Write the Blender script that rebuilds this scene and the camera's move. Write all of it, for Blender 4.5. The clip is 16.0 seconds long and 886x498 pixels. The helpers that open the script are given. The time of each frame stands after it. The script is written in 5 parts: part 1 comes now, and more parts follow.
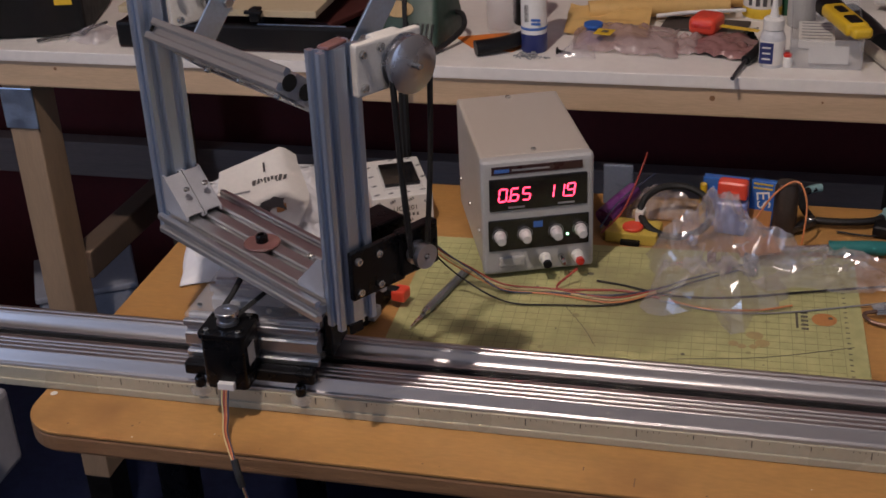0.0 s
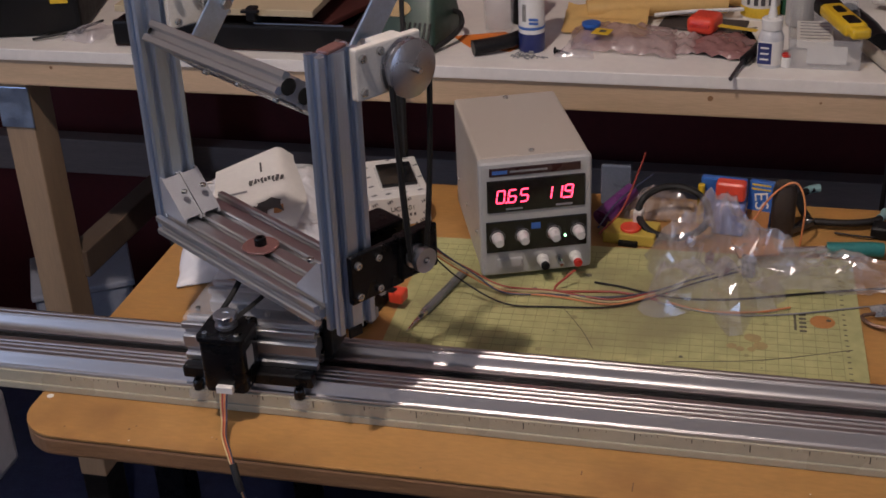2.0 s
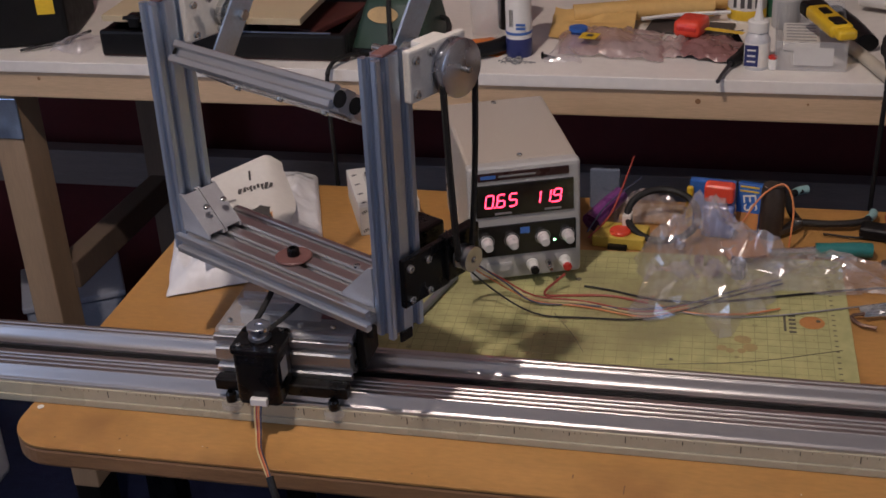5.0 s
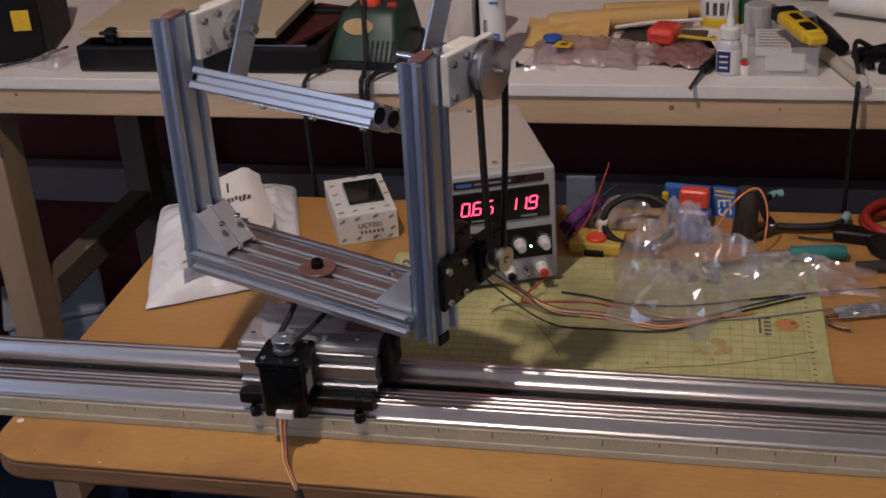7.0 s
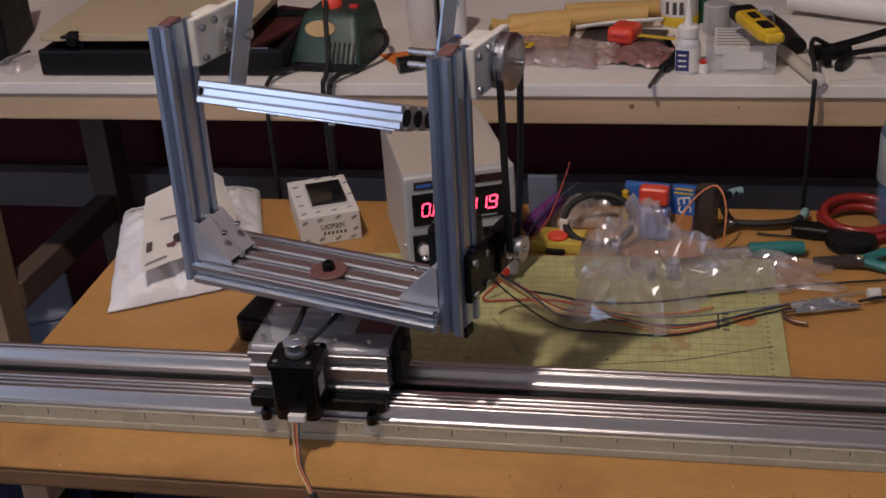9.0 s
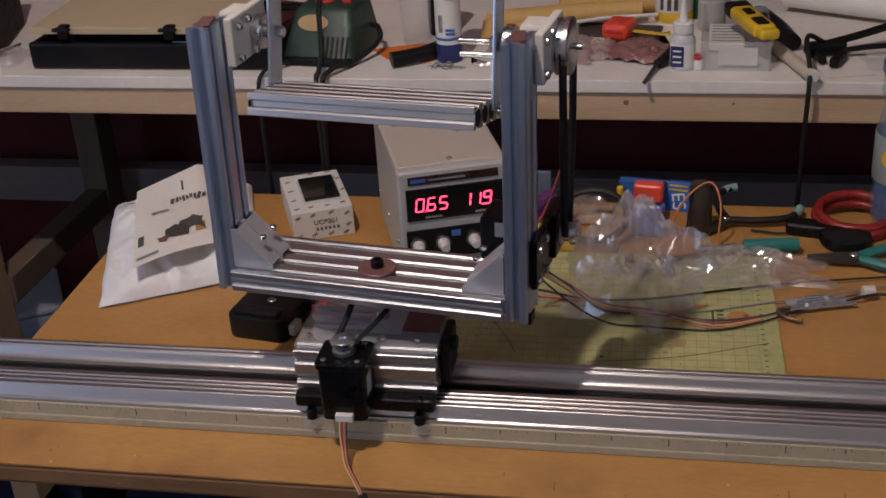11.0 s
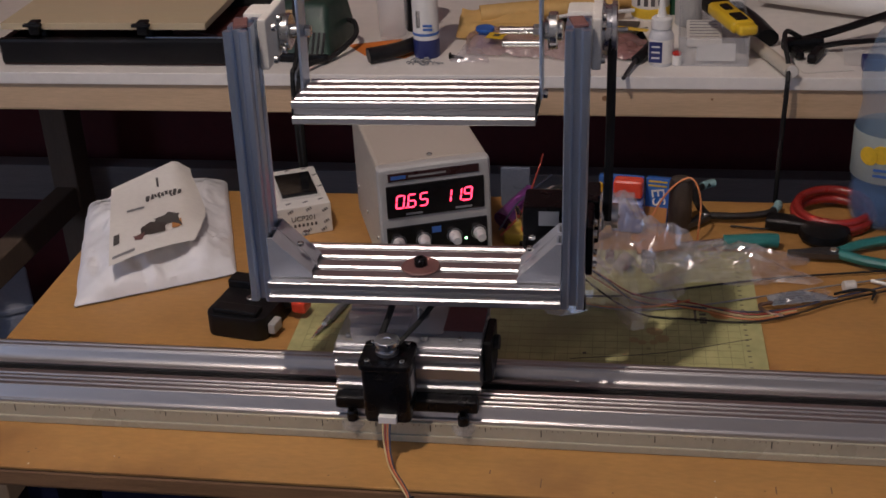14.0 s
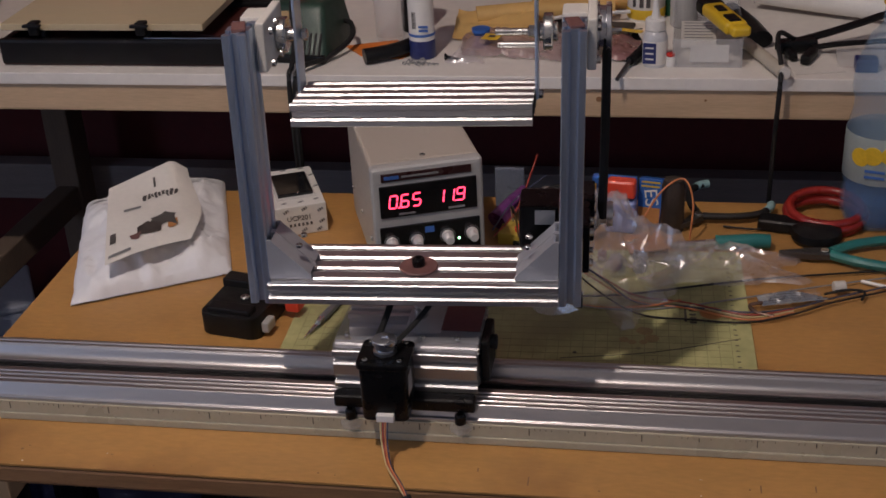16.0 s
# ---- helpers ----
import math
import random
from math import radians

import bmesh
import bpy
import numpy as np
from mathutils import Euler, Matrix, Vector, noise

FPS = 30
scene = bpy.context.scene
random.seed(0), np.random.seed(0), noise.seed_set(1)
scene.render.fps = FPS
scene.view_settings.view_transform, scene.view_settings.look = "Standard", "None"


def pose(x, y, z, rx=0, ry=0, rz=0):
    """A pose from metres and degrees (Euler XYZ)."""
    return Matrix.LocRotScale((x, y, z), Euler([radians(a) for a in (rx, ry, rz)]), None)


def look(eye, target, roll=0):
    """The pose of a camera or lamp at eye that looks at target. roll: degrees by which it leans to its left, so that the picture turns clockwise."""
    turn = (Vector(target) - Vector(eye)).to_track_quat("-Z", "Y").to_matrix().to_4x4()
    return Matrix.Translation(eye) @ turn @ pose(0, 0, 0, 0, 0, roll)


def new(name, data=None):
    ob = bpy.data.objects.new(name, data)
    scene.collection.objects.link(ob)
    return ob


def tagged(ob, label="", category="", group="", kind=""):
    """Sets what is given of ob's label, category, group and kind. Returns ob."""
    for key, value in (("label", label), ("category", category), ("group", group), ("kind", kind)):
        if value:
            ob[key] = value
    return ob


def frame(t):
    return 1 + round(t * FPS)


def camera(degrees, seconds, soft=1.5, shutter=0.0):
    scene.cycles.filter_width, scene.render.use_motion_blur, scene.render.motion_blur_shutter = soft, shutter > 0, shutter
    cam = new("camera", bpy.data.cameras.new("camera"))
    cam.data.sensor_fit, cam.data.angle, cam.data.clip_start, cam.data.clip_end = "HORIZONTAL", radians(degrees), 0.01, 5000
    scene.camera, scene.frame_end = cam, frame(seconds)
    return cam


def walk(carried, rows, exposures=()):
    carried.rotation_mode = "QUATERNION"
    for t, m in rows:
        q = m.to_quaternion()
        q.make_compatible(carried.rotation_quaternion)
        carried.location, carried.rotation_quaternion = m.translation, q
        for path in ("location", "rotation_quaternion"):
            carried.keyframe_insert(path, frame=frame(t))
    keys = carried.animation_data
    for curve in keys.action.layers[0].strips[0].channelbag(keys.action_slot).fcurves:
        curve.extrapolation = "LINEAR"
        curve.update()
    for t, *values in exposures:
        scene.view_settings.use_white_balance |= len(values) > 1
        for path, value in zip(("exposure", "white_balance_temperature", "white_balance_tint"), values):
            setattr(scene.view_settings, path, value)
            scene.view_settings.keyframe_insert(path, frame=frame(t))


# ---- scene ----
cam = camera(38.0, 16.0, 1.6)
PATH = [
    (0, (0.178, -0.952, 0.688), (-0.27, 0.764, -0.238), -2.9),
    (0.5, (0.173, -0.949, 0.701), (-0.268, 0.76, -0.239), -2.7),
    (1, (0.168, -0.952, 0.697), (-0.269, 0.762, -0.237), -2.5),
    (1.5, (0.171, -0.949, 0.698), (-0.269, 0.762, -0.24), -2.6),
    (2, (0.175, -0.945, 0.695), (-0.266, 0.766, -0.241), -2.8),
    (2.5, (0.175, -0.941, 0.697), (-0.261, 0.769, -0.243), -2.7),
    (3, (0.166, -0.938, 0.695), (-0.253, 0.774, -0.249), -2.6),
    (3.5, (0.168, -0.94, 0.697), (-0.251, 0.771, -0.25), -2.6),
    (4, (0.175, -0.942, 0.694), (-0.257, 0.77, -0.246), -3.0),
    (6.5, (0.184, -0.951, 0.693), (-0.234, 0.779, -0.22), -3.9),
    (7, (0.19, -0.953, 0.692), (-0.221, 0.781, -0.218), -3.9),
    (7.5, (0.195, -0.953, 0.691), (-0.208, 0.781, -0.221), -4.0),
    (8, (0.199, -0.953, 0.69), (-0.199, 0.784, -0.219), -4.0),
    (8.5, (0.204, -0.955, 0.689), (-0.183, 0.785, -0.218), -4.0),
    (9, (0.209, -0.957, 0.691), (-0.168, 0.785, -0.217), -4.0),
    (11.5, (0.2, -0.948, 0.687), (-0.157, 0.792, -0.233), -3.5),
    (12, (0.197, -0.944, 0.686), (-0.155, 0.793, -0.24), -3.5),
    (12.5, (0.198, -0.942, 0.687), (-0.152, 0.794, -0.242), -3.6),
    (13, (0.195, -0.943, 0.687), (-0.144, 0.796, -0.242), -3.5),
    (13.5, (0.189, -0.945, 0.683), (-0.134, 0.8, -0.24), -3.3),
    (14, (0.185, -0.946, 0.683), (-0.122, 0.803, -0.237), -3.0),
    (14.5, (0.184, -0.951, 0.684), (-0.116, 0.801, -0.234), -2.6),
    (15, (0.188, -0.949, 0.685), (-0.117, 0.8, -0.237), -2.6),
    (15.5, (0.194, -0.948, 0.686), (-0.118, 0.799, -0.236), -2.9),
    (16, (0.204, -0.952, 0.688), (-0.117, 0.794, -0.233), -3.1),
]
walk(cam, [(t, look(eye, target, roll)) for t, eye, target, roll in PATH], [(0, -0.05), (6, -0.07), (9, -0.11), (13, -0.25), (16, -0.32)])

# ---------------------------------------------------------------- light
world = bpy.data.worlds.new("room_dark")
world.use_nodes = True
world.node_tree.nodes["Background"].inputs[0].default_value = (0.35, 0.45, 0.7, 1)
world.node_tree.nodes["Background"].inputs[1].default_value = 0.03
scene.world = world


def point_lamp(name, at, watts, radius, colour):
    data = bpy.data.lights.new(name, "POINT")
    data.energy, data.shadow_soft_size, data.color = watts, radius, colour
    ob = new(name, data)
    ob.location = at
    return ob


LAMP = (-0.27, -0.50, 1.62)
point_lamp("ceiling_bulb", LAMP, 59, 0.03, (1.0, 0.84, 0.78))


def window_lamp(at, target, watts):
    data = bpy.data.lights.new("window_daylight", "AREA")
    data.shape, data.size, data.size_y = "RECTANGLE", 0.78, 1.08
    data.energy, data.color = watts, (0.50, 0.64, 1.0)
    new("window_daylight", data).matrix_world = look(at, target)


window_lamp((-2.24, -1.5, 0.80), (-1.0, -1.5, 0.80), 15.5)
# Assumed daylight from the right, added for blue on right-facing metal.
window_lamp((2.24, -1.5, 0.80), (1.0, -1.5, 0.80), 6)

# ---------------------------------------------------------------- materials


def M(name, col, rough=0.5, metal=0.0, var=0.12, scale=30.0, bump=0.0, stretch=(1, 1, 1), trans=0.0, alpha=1.0,
      emit=None, glow=0.0, coat=0.0, wear=None, wear_at=0.62, random=0.0, rough_var=0.08):
    """A node material: base colour varied at two scales, roughness that follows the grain, fine relief, worn patches."""
    m = bpy.data.materials.new(name)
    m.use_nodes = True
    nt = m.node_tree
    n, l = nt.nodes, nt.links
    b = n["Principled BSDF"]
    tc = n.new("ShaderNodeTexCoord")
    mp = n.new("ShaderNodeMapping")
    mp.inputs["Scale"].default_value = stretch
    l.new(tc.outputs["Object"], mp.inputs[0])
    big, small = n.new("ShaderNodeTexNoise"), n.new("ShaderNodeTexNoise")
    big.inputs["Scale"].default_value, small.inputs["Scale"].default_value = scale, scale * 9
    big.inputs["Detail"].default_value, small.inputs["Detail"].default_value = 4, 5
    l.new(mp.outputs[0], big.inputs["Vector"])
    l.new(mp.outputs[0], small.inputs["Vector"])
    add = n.new("ShaderNodeMath")
    add.operation = "ADD"
    l.new(big.outputs[0], add.inputs[0])
    l.new(small.outputs[0], add.inputs[1])
    rng = n.new("ShaderNodeMapRange")
    rng.inputs["From Min"].default_value, rng.inputs["From Max"].default_value = 0.65, 1.35
    rng.inputs["To Min"].default_value, rng.inputs["To Max"].default_value = 1 - var, 1 + var
    l.new(add.outputs[0], rng.inputs[0])
    mul = n.new("ShaderNodeVectorMath")
    mul.operation = "SCALE"
    mul.inputs[0].default_value = col[:3]
    l.new(rng.outputs[0], mul.inputs["Scale"])
    out = mul.outputs[0]
    if random:
        oi = n.new("ShaderNodeObjectInfo")
        r2 = n.new("ShaderNodeMapRange")
        r2.inputs["To Min"].default_value, r2.inputs["To Max"].default_value = 1 - random, 1 + random
        l.new(oi.outputs["Random"], r2.inputs[0])
        m2 = n.new("ShaderNodeVectorMath")
        m2.operation = "SCALE"
        l.new(out, m2.inputs[0])
        l.new(r2.outputs[0], m2.inputs["Scale"])
        out = m2.outputs[0]
    if wear:
        wn = n.new("ShaderNodeTexNoise")
        wn.inputs["Scale"].default_value, wn.inputs["Detail"].default_value = scale * 0.45, 7
        l.new(tc.outputs["Object"], wn.inputs["Vector"])
        ramp = n.new("ShaderNodeMapRange")
        ramp.inputs["From Min"].default_value, ramp.inputs["From Max"].default_value = wear_at, wear_at + 0.09
        ramp.clamp = True
        l.new(wn.outputs[0], ramp.inputs[0])
        mix = n.new("ShaderNodeMix")
        mix.data_type = "RGBA"
        mix.inputs["B"].default_value = (*wear, 1)
        l.new(ramp.outputs[0], mix.inputs["Factor"])
        l.new(out, mix.inputs["A"])
        out = mix.outputs["Result"]
    l.new(out, b.inputs["Base Color"])
    rr = n.new("ShaderNodeMapRange")
    rr.inputs["From Min"].default_value, rr.inputs["From Max"].default_value = 0.3, 0.7
    rr.inputs["To Min"].default_value, rr.inputs["To Max"].default_value = max(rough - rough_var, 0.02), min(rough + rough_var, 1)
    l.new(big.outputs[0], rr.inputs[0])
    l.new(rr.outputs[0], b.inputs["Roughness"])
    b.inputs["Metallic"].default_value = metal
    b.inputs["Transmission Weight"].default_value = trans
    b.inputs["Alpha"].default_value = alpha
    b.inputs["Coat Weight"].default_value = coat
    b.inputs["Coat Roughness"].default_value = 0.12
    if emit:
        b.inputs["Emission Color"].default_value = (*emit, 1)
        b.inputs["Emission Strength"].default_value = glow
    if bump:
        bp = n.new("ShaderNodeBump")
        bp.inputs["Strength"].default_value, bp.inputs["Distance"].default_value = min(bump, 1), 0.0015
        l.new(add.outputs[0], bp.inputs["Height"])
        l.new(bp.outputs[0], b.inputs["Normal"])
    return m


alu = M("anodised_aluminium", (0.66, 0.66, 0.665), 0.35, 1.0, 0.04, 9, 0.012, (0.5, 5, 5), rough_var=0.03)
# Blue in this base colour paints the daylight mirrored by the uprights; scuffs are wear.
alu_v = M("aluminium_upright_daylight_tint", (0.58, 0.67, 0.80), 0.40, 1.0, 0.06, 10, 0.02, (6, 6, 0.6), wear=(0.40, 0.43, 0.48), wear_at=0.68, rough_var=0.05)
alu_rail = M("mill_aluminium_rail", (0.58, 0.56, 0.55), 0.32, 1.0, 0.03, 8, 0.0, (0.3, 4, 4), rough_var=0.02)
alu_plain = M("turned_aluminium", (0.58, 0.59, 0.62), 0.30, 1.0, 0.04, 30, 0.02)
red_cable = M("red_cable_sheath", (0.26, 0.018, 0.014), 0.32, 0.0, 0.1, 50, 0.03)
steel = M("zinc_steel", (0.62, 0.62, 0.60), 0.25, 1.0, 0.1, 60, 0.03)
# Zinc steel tinted blue: the window's reflection is put into the colour.
daylit_steel = M("zinc_with_daylight_tint", (0.56, 0.68, 0.84), 0.36, 1.0, 0.1, 40, 0.05)
black_metal = M("black_painted_metal", (0.004, 0.004, 0.0045), 0.30, 0.0, 0.25, 60, 0.1)
black_plastic = M("black_plastic", (0.006, 0.006, 0.0065), 0.46, 0.0, 0.25, 50, 0.15)
black_rubber = M("black_rubber", (0.006, 0.006, 0.006), 0.65, 0.0, 0.3, 90, 0.2)
black_matt = M("matt_black_paint", (0.004, 0.004, 0.004), 0.6, 0.0, 0.25, 60, 0.1)
for dark in (black_metal, black_plastic, black_matt):
    dark.node_tree.nodes["Principled BSDF"].inputs["Specular IOR Level"].default_value = 0.22
hole_dark = M("dark_hole", (0.006, 0.006, 0.006), 0.8)
strip_mat = M("pale_plastic_strip", (0.42, 0.385, 0.285), 0.30, 0.0, 0.07, 18, 0.03)
tick_mat = M("ruler_ink", (0.05, 0.045, 0.04), 0.6)
acrylic = M("clear_acrylic", (0.70, 0.71, 0.74), 0.06, 0.0, 0.03, 20, 0.0, alpha=0.22)
clear_wheel = M("clear_polycarbonate", (0.5, 0.52, 0.52), 0.10, 0.0, 0.04, 30, 0.0, alpha=0.16)
hdpe = M("white_polyethylene", (0.66, 0.63, 0.57), 0.5, 0.0, 0.08, 40, 0.08, wear=(0.50, 0.46, 0.40), wear_at=0.66)
copper_red = M("red_brown_fibre", (0.16, 0.075, 0.068), 0.45, 0.0, 0.15, 60, 0.1)
white_plastic = M("white_plastic", (0.75, 0.73, 0.68), 0.4, 0.0, 0.05, 50, 0.03)
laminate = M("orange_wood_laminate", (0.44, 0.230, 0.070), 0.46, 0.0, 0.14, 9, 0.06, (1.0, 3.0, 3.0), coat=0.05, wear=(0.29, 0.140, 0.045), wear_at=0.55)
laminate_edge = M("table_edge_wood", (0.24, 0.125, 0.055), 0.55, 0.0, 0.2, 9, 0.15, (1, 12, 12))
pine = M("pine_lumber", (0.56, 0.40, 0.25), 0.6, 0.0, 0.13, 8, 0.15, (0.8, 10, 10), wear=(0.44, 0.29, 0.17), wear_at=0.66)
# Cross rail's grey is darkened to carry the shadow it lies in.
shaded_board = M("rail_in_bench_shade", (0.20, 0.175, 0.17), 0.65, 0.0, 0.15, 8, 0.15, (0.8, 10, 10))
# Same pine, darkened: the deep shade under the bench is in the colour.
deep_shade_pine = M("pine_in_deep_shade", (0.15, 0.108, 0.078), 0.65, 0.0, 0.15, 8, 0.15, (6, 6, 0.8))
# Upright-grained pine for the legs, toned down for their shade below the benchtop.
shaded_pine_v = M("pine_upright_in_shade", (0.36, 0.25, 0.155), 0.6, 0.0, 0.13, 8, 0.15, (10, 10, 0.8), wear=(0.40, 0.27, 0.16), wear_at=0.66)
white_top = M("white_melamine", (0.78, 0.74, 0.68), 0.38, 0.0, 0.06, 9, 0.05, wear=(0.52, 0.48, 0.42), wear_at=0.66)
red_wall = M("dark_red_wall_paint", (0.085, 0.006, 0.010), 0.7, 0.0, 0.12, 6, 0.2)
# Colour of the unseen upper wall, chosen for what the aluminium mirrors.
dull_wall = M("upper_wall_reflection_tint", (0.20, 0.11, 0.105), 0.8, 0.0, 0.08, 5, 0.2)
cream_wall = M("cream_wall_paint", (0.50, 0.46, 0.42), 0.8, 0.0, 0.06, 5, 0.2)
white_ceiling = M("white_ceiling_paint", (0.80, 0.78, 0.74), 0.85, 0.0, 0.04, 6, 0.2)
carpet = M("navy_carpet", (0.010, 0.013, 0.034), 0.95, 0.0, 0.35, 40, 0.8)
carpet.node_tree.nodes["Principled BSDF"].inputs["Specular IOR Level"].default_value = 0.05
bracket_cast = M("cast_zinc_bracket", (0.52, 0.53, 0.56), 0.42, 0.55, 0.06, 50, 0.05)
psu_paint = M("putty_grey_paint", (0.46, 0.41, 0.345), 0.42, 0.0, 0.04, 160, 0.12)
psu_front = M("light_grey_bezel", (0.42, 0.41, 0.39), 0.42, 0.0, 0.04, 90, 0.05)
psu_panel = M("black_glossy_panel", (0.008, 0.008, 0.009), 0.16, 0.0, 0.2, 60)
psu_maroon = M("dark_maroon_strip", (0.035, 0.012, 0.012), 0.3)
ink_blue = M("blue_print", (0.05, 0.14, 0.42), 0.5)
ink_grey = M("grey_print", (0.22, 0.22, 0.22), 0.5)
led_red = M("lit_red_segments", (0.8, 0.05, 0.08), 0.4, emit=(1.0, 0.04, 0.10), glow=5.5)
led_green = M("lit_green_lamp", (0.3, 0.8, 0.4), 0.4, emit=(0.4, 1.0, 0.5), glow=5.0)
knob_mat = M("grey_white_knob", (0.62, 0.60, 0.57), 0.4, 0.0, 0.06, 80, 0.04)
red_plastic = M("red_plastic", (0.55, 0.03, 0.02), 0.3, 0.0, 0.1, 50, 0.03, coat=0.3)
red_bright = M("bright_red_cap", (0.75, 0.07, 0.035), 0.35, 0.0, 0.08, 50)
mat_green = M("yellow_green_mat", (0.435, 0.425, 0.19), 0.60, 0.0, 0.20, 9, 0.12, wear=(0.27, 0.25, 0.12), wear_at=0.55)
mat_line = M("mat_grid_ink", (0.29, 0.275, 0.125), 0.7, 0.0, 0.25, 40)
mat_ink = M("mat_dark_ink", (0.10, 0.09, 0.06), 0.7, 0.0, 0.3, 40)
orange_print = M("faded_orange_print", (0.46, 0.20, 0.06), 0.6, 0.0, 0.15, 60)
mailer = M("white_poly_mailer", (0.82, 0.82, 0.83), 0.48, 0.0, 0.04, 12, 0.10)
paper = M("white_paper", (0.74, 0.71, 0.65), 0.7, 0.0, 0.05, 16, 0.06)
photo_dark = M("dark_photo_print", (0.05, 0.04, 0.035), 0.6, 0.0, 0.5, 60)
card = M("white_printed_card", (0.68, 0.66, 0.61), 0.55, 0.0, 0.06, 20, 0.05)
ink = M("black_print", (0.07, 0.065, 0.06), 0.6)


def clear_film(name, clear, rough, tint, gloss=0.11):
    """Thin clear film: mostly see-through, glossy at its creases."""
    m = bpy.data.materials.new(name)
    m.use_nodes = True
    n, l = m.node_tree.nodes, m.node_tree.links
    n.remove(n["Principled BSDF"])
    tr, gl, df = n.new("ShaderNodeBsdfTransparent"), n.new("ShaderNodeBsdfGlossy"), n.new("ShaderNodeBsdfDiffuse")
    tr.inputs[0].default_value = (*tint, 1)
    gl.inputs["Color"].default_value, gl.inputs["Roughness"].default_value = (1, 1, 1, 1), rough
    df.inputs["Color"].default_value = (0.44, 0.42, 0.45, 1)
    haze = n.new("ShaderNodeMixShader")
    haze.inputs[0].default_value = 1 - clear
    l.new(tr.outputs[0], haze.inputs[1])
    tl, both = n.new("ShaderNodeBsdfTranslucent"), n.new("ShaderNodeAddShader")
    tl.inputs["Color"].default_value = (0.55, 0.53, 0.57, 1)
    l.new(df.outputs[0], both.inputs[0])
    l.new(tl.outputs[0], both.inputs[1])
    l.new(both.outputs[0], haze.inputs[2])
    mx = n.new("ShaderNodeMixShader")
    mx.inputs[0].default_value = gloss
    l.new(haze.outputs[0], mx.inputs[1])
    l.new(gl.outputs[0], mx.inputs[2])
    l.new(mx.outputs[0], n["Material Output"].inputs[0])
    return m


film_bag = clear_film("crinkled_clear_film", 0.80, 0.22, (0.985, 0.98, 0.985), 0.17)
film_thin = clear_film("thin_clear_film", 0.95, 0.18, (0.985, 0.98, 0.985), 0.09)
film_pink = M("pink_antistatic_film", (0.42, 0.29, 0.27), 0.25, 0.0, 0.10, 25, 0.3, alpha=0.62)
film_violet = M("dark_antistatic_film", (0.24, 0.12, 0.11), 0.22, 0.0, 0.15, 25, 0.3)
yellow = M("yellow_plastic", (0.70, 0.45, 0.02), 0.38, 0.0, 0.06, 40, 0.03, coat=0.2)
yellow_sticker = M("yellow_sticker", (0.72, 0.47, 0.03), 0.5)
manila = M("manila_paper", (0.60, 0.38, 0.13), 0.7, 0.0, 0.08, 14, 0.15)
orange = M("orange_plastic", (0.72, 0.20, 0.03), 0.5, 0.0, 0.1, 40)
teal = M("teal_rubber_grip", (0.02, 0.17, 0.16), 0.42, 0.0, 0.12, 60, 0.05)
pale_teal = M("pale_teal_grip", (0.27, 0.44, 0.44), 0.45, 0.0, 0.1, 60, 0.05)
blue_plastic = M("blue_plastic", (0.03, 0.13, 0.45), 0.35, 0.0, 0.1, 40, 0.03)
navy = M("navy_print", (0.02, 0.03, 0.13), 0.4)
purple = M("purple_translucent_plastic", (0.13, 0.03, 0.16), 0.3, 0.0, 0.15, 40)
green_tool = M("dark_green_plastic", (0.016, 0.042, 0.03), 0.45, 0.0, 0.15, 50, 0.15)
maroon_ply = M("dark_red_board", (0.065, 0.017, 0.014), 0.5, 0.0, 0.2, 12, 0.1)
plywood = M("pale_plywood", (0.48, 0.395, 0.25), 0.6, 0.0, 0.06, 9, 0.12, (0.6, 7, 7))
clear_box = M("clear_polystyrene", (0.74, 0.74, 0.73), 0.12, 0.0, 0.04, 20, 0.0, alpha=0.20)
glass_mat = M("drinking_glass", (0.80, 0.82, 0.82), 0.04, 0.0, 0.02, 20, 0.0, alpha=0.13)
water_blue = M("pale_blue_bottle_plastic", (0.26, 0.42, 0.60), 0.08, 0.0, 0.05, 20, 0.0, alpha=0.26)
label_pale = M("pale_bottle_label", (0.48, 0.54, 0.50), 0.4, 0.0, 0.06, 30, alpha=0.6)
wire_red = M("red_wire", (0.34, 0.05, 0.03), 0.5)
wire_orange = M("orange_wire", (0.62, 0.22, 0.08), 0.5)
wire_yellow = M("pale_yellow_wire", (0.58, 0.48, 0.24), 0.5)
wire_blue = M("blue_grey_wire", (0.04, 0.05, 0.09), 0.5)
wire_grey = M("grey_cable", (0.25, 0.25, 0.25), 0.5)
grey_knife = M("grey_scalpel_handle", (0.23, 0.24, 0.25), 0.4, 0.6, 0.1, 50, 0.05)

# ---------------------------------------------------------------- mesh helpers


def part(name, bm, material, parent=None, label="", smooth=False):
    me = bpy.data.meshes.new(name)
    bmesh.ops.recalc_face_normals(bm, faces=bm.faces)
    if smooth:
        for fc in bm.faces:
            fc.smooth = True
        for e in bm.edges:
            if len(e.link_faces) == 2 and e.calc_face_angle(0) > radians(38):
                e.smooth = False
    bm.to_mesh(me)
    bm.free()
    me.materials.append(material)
    ob = new(name, me)
    if parent:
        ob.parent = parent
    if label:
        ob["label"] = label
    return ob


def thing(name, label, category, at=None, group="", kind=""):
    ob = new(name)
    if at is not None:
        ob.matrix_world = at
    ob.empty_display_size = 0.02
    return tagged(ob, label, category, group, kind)


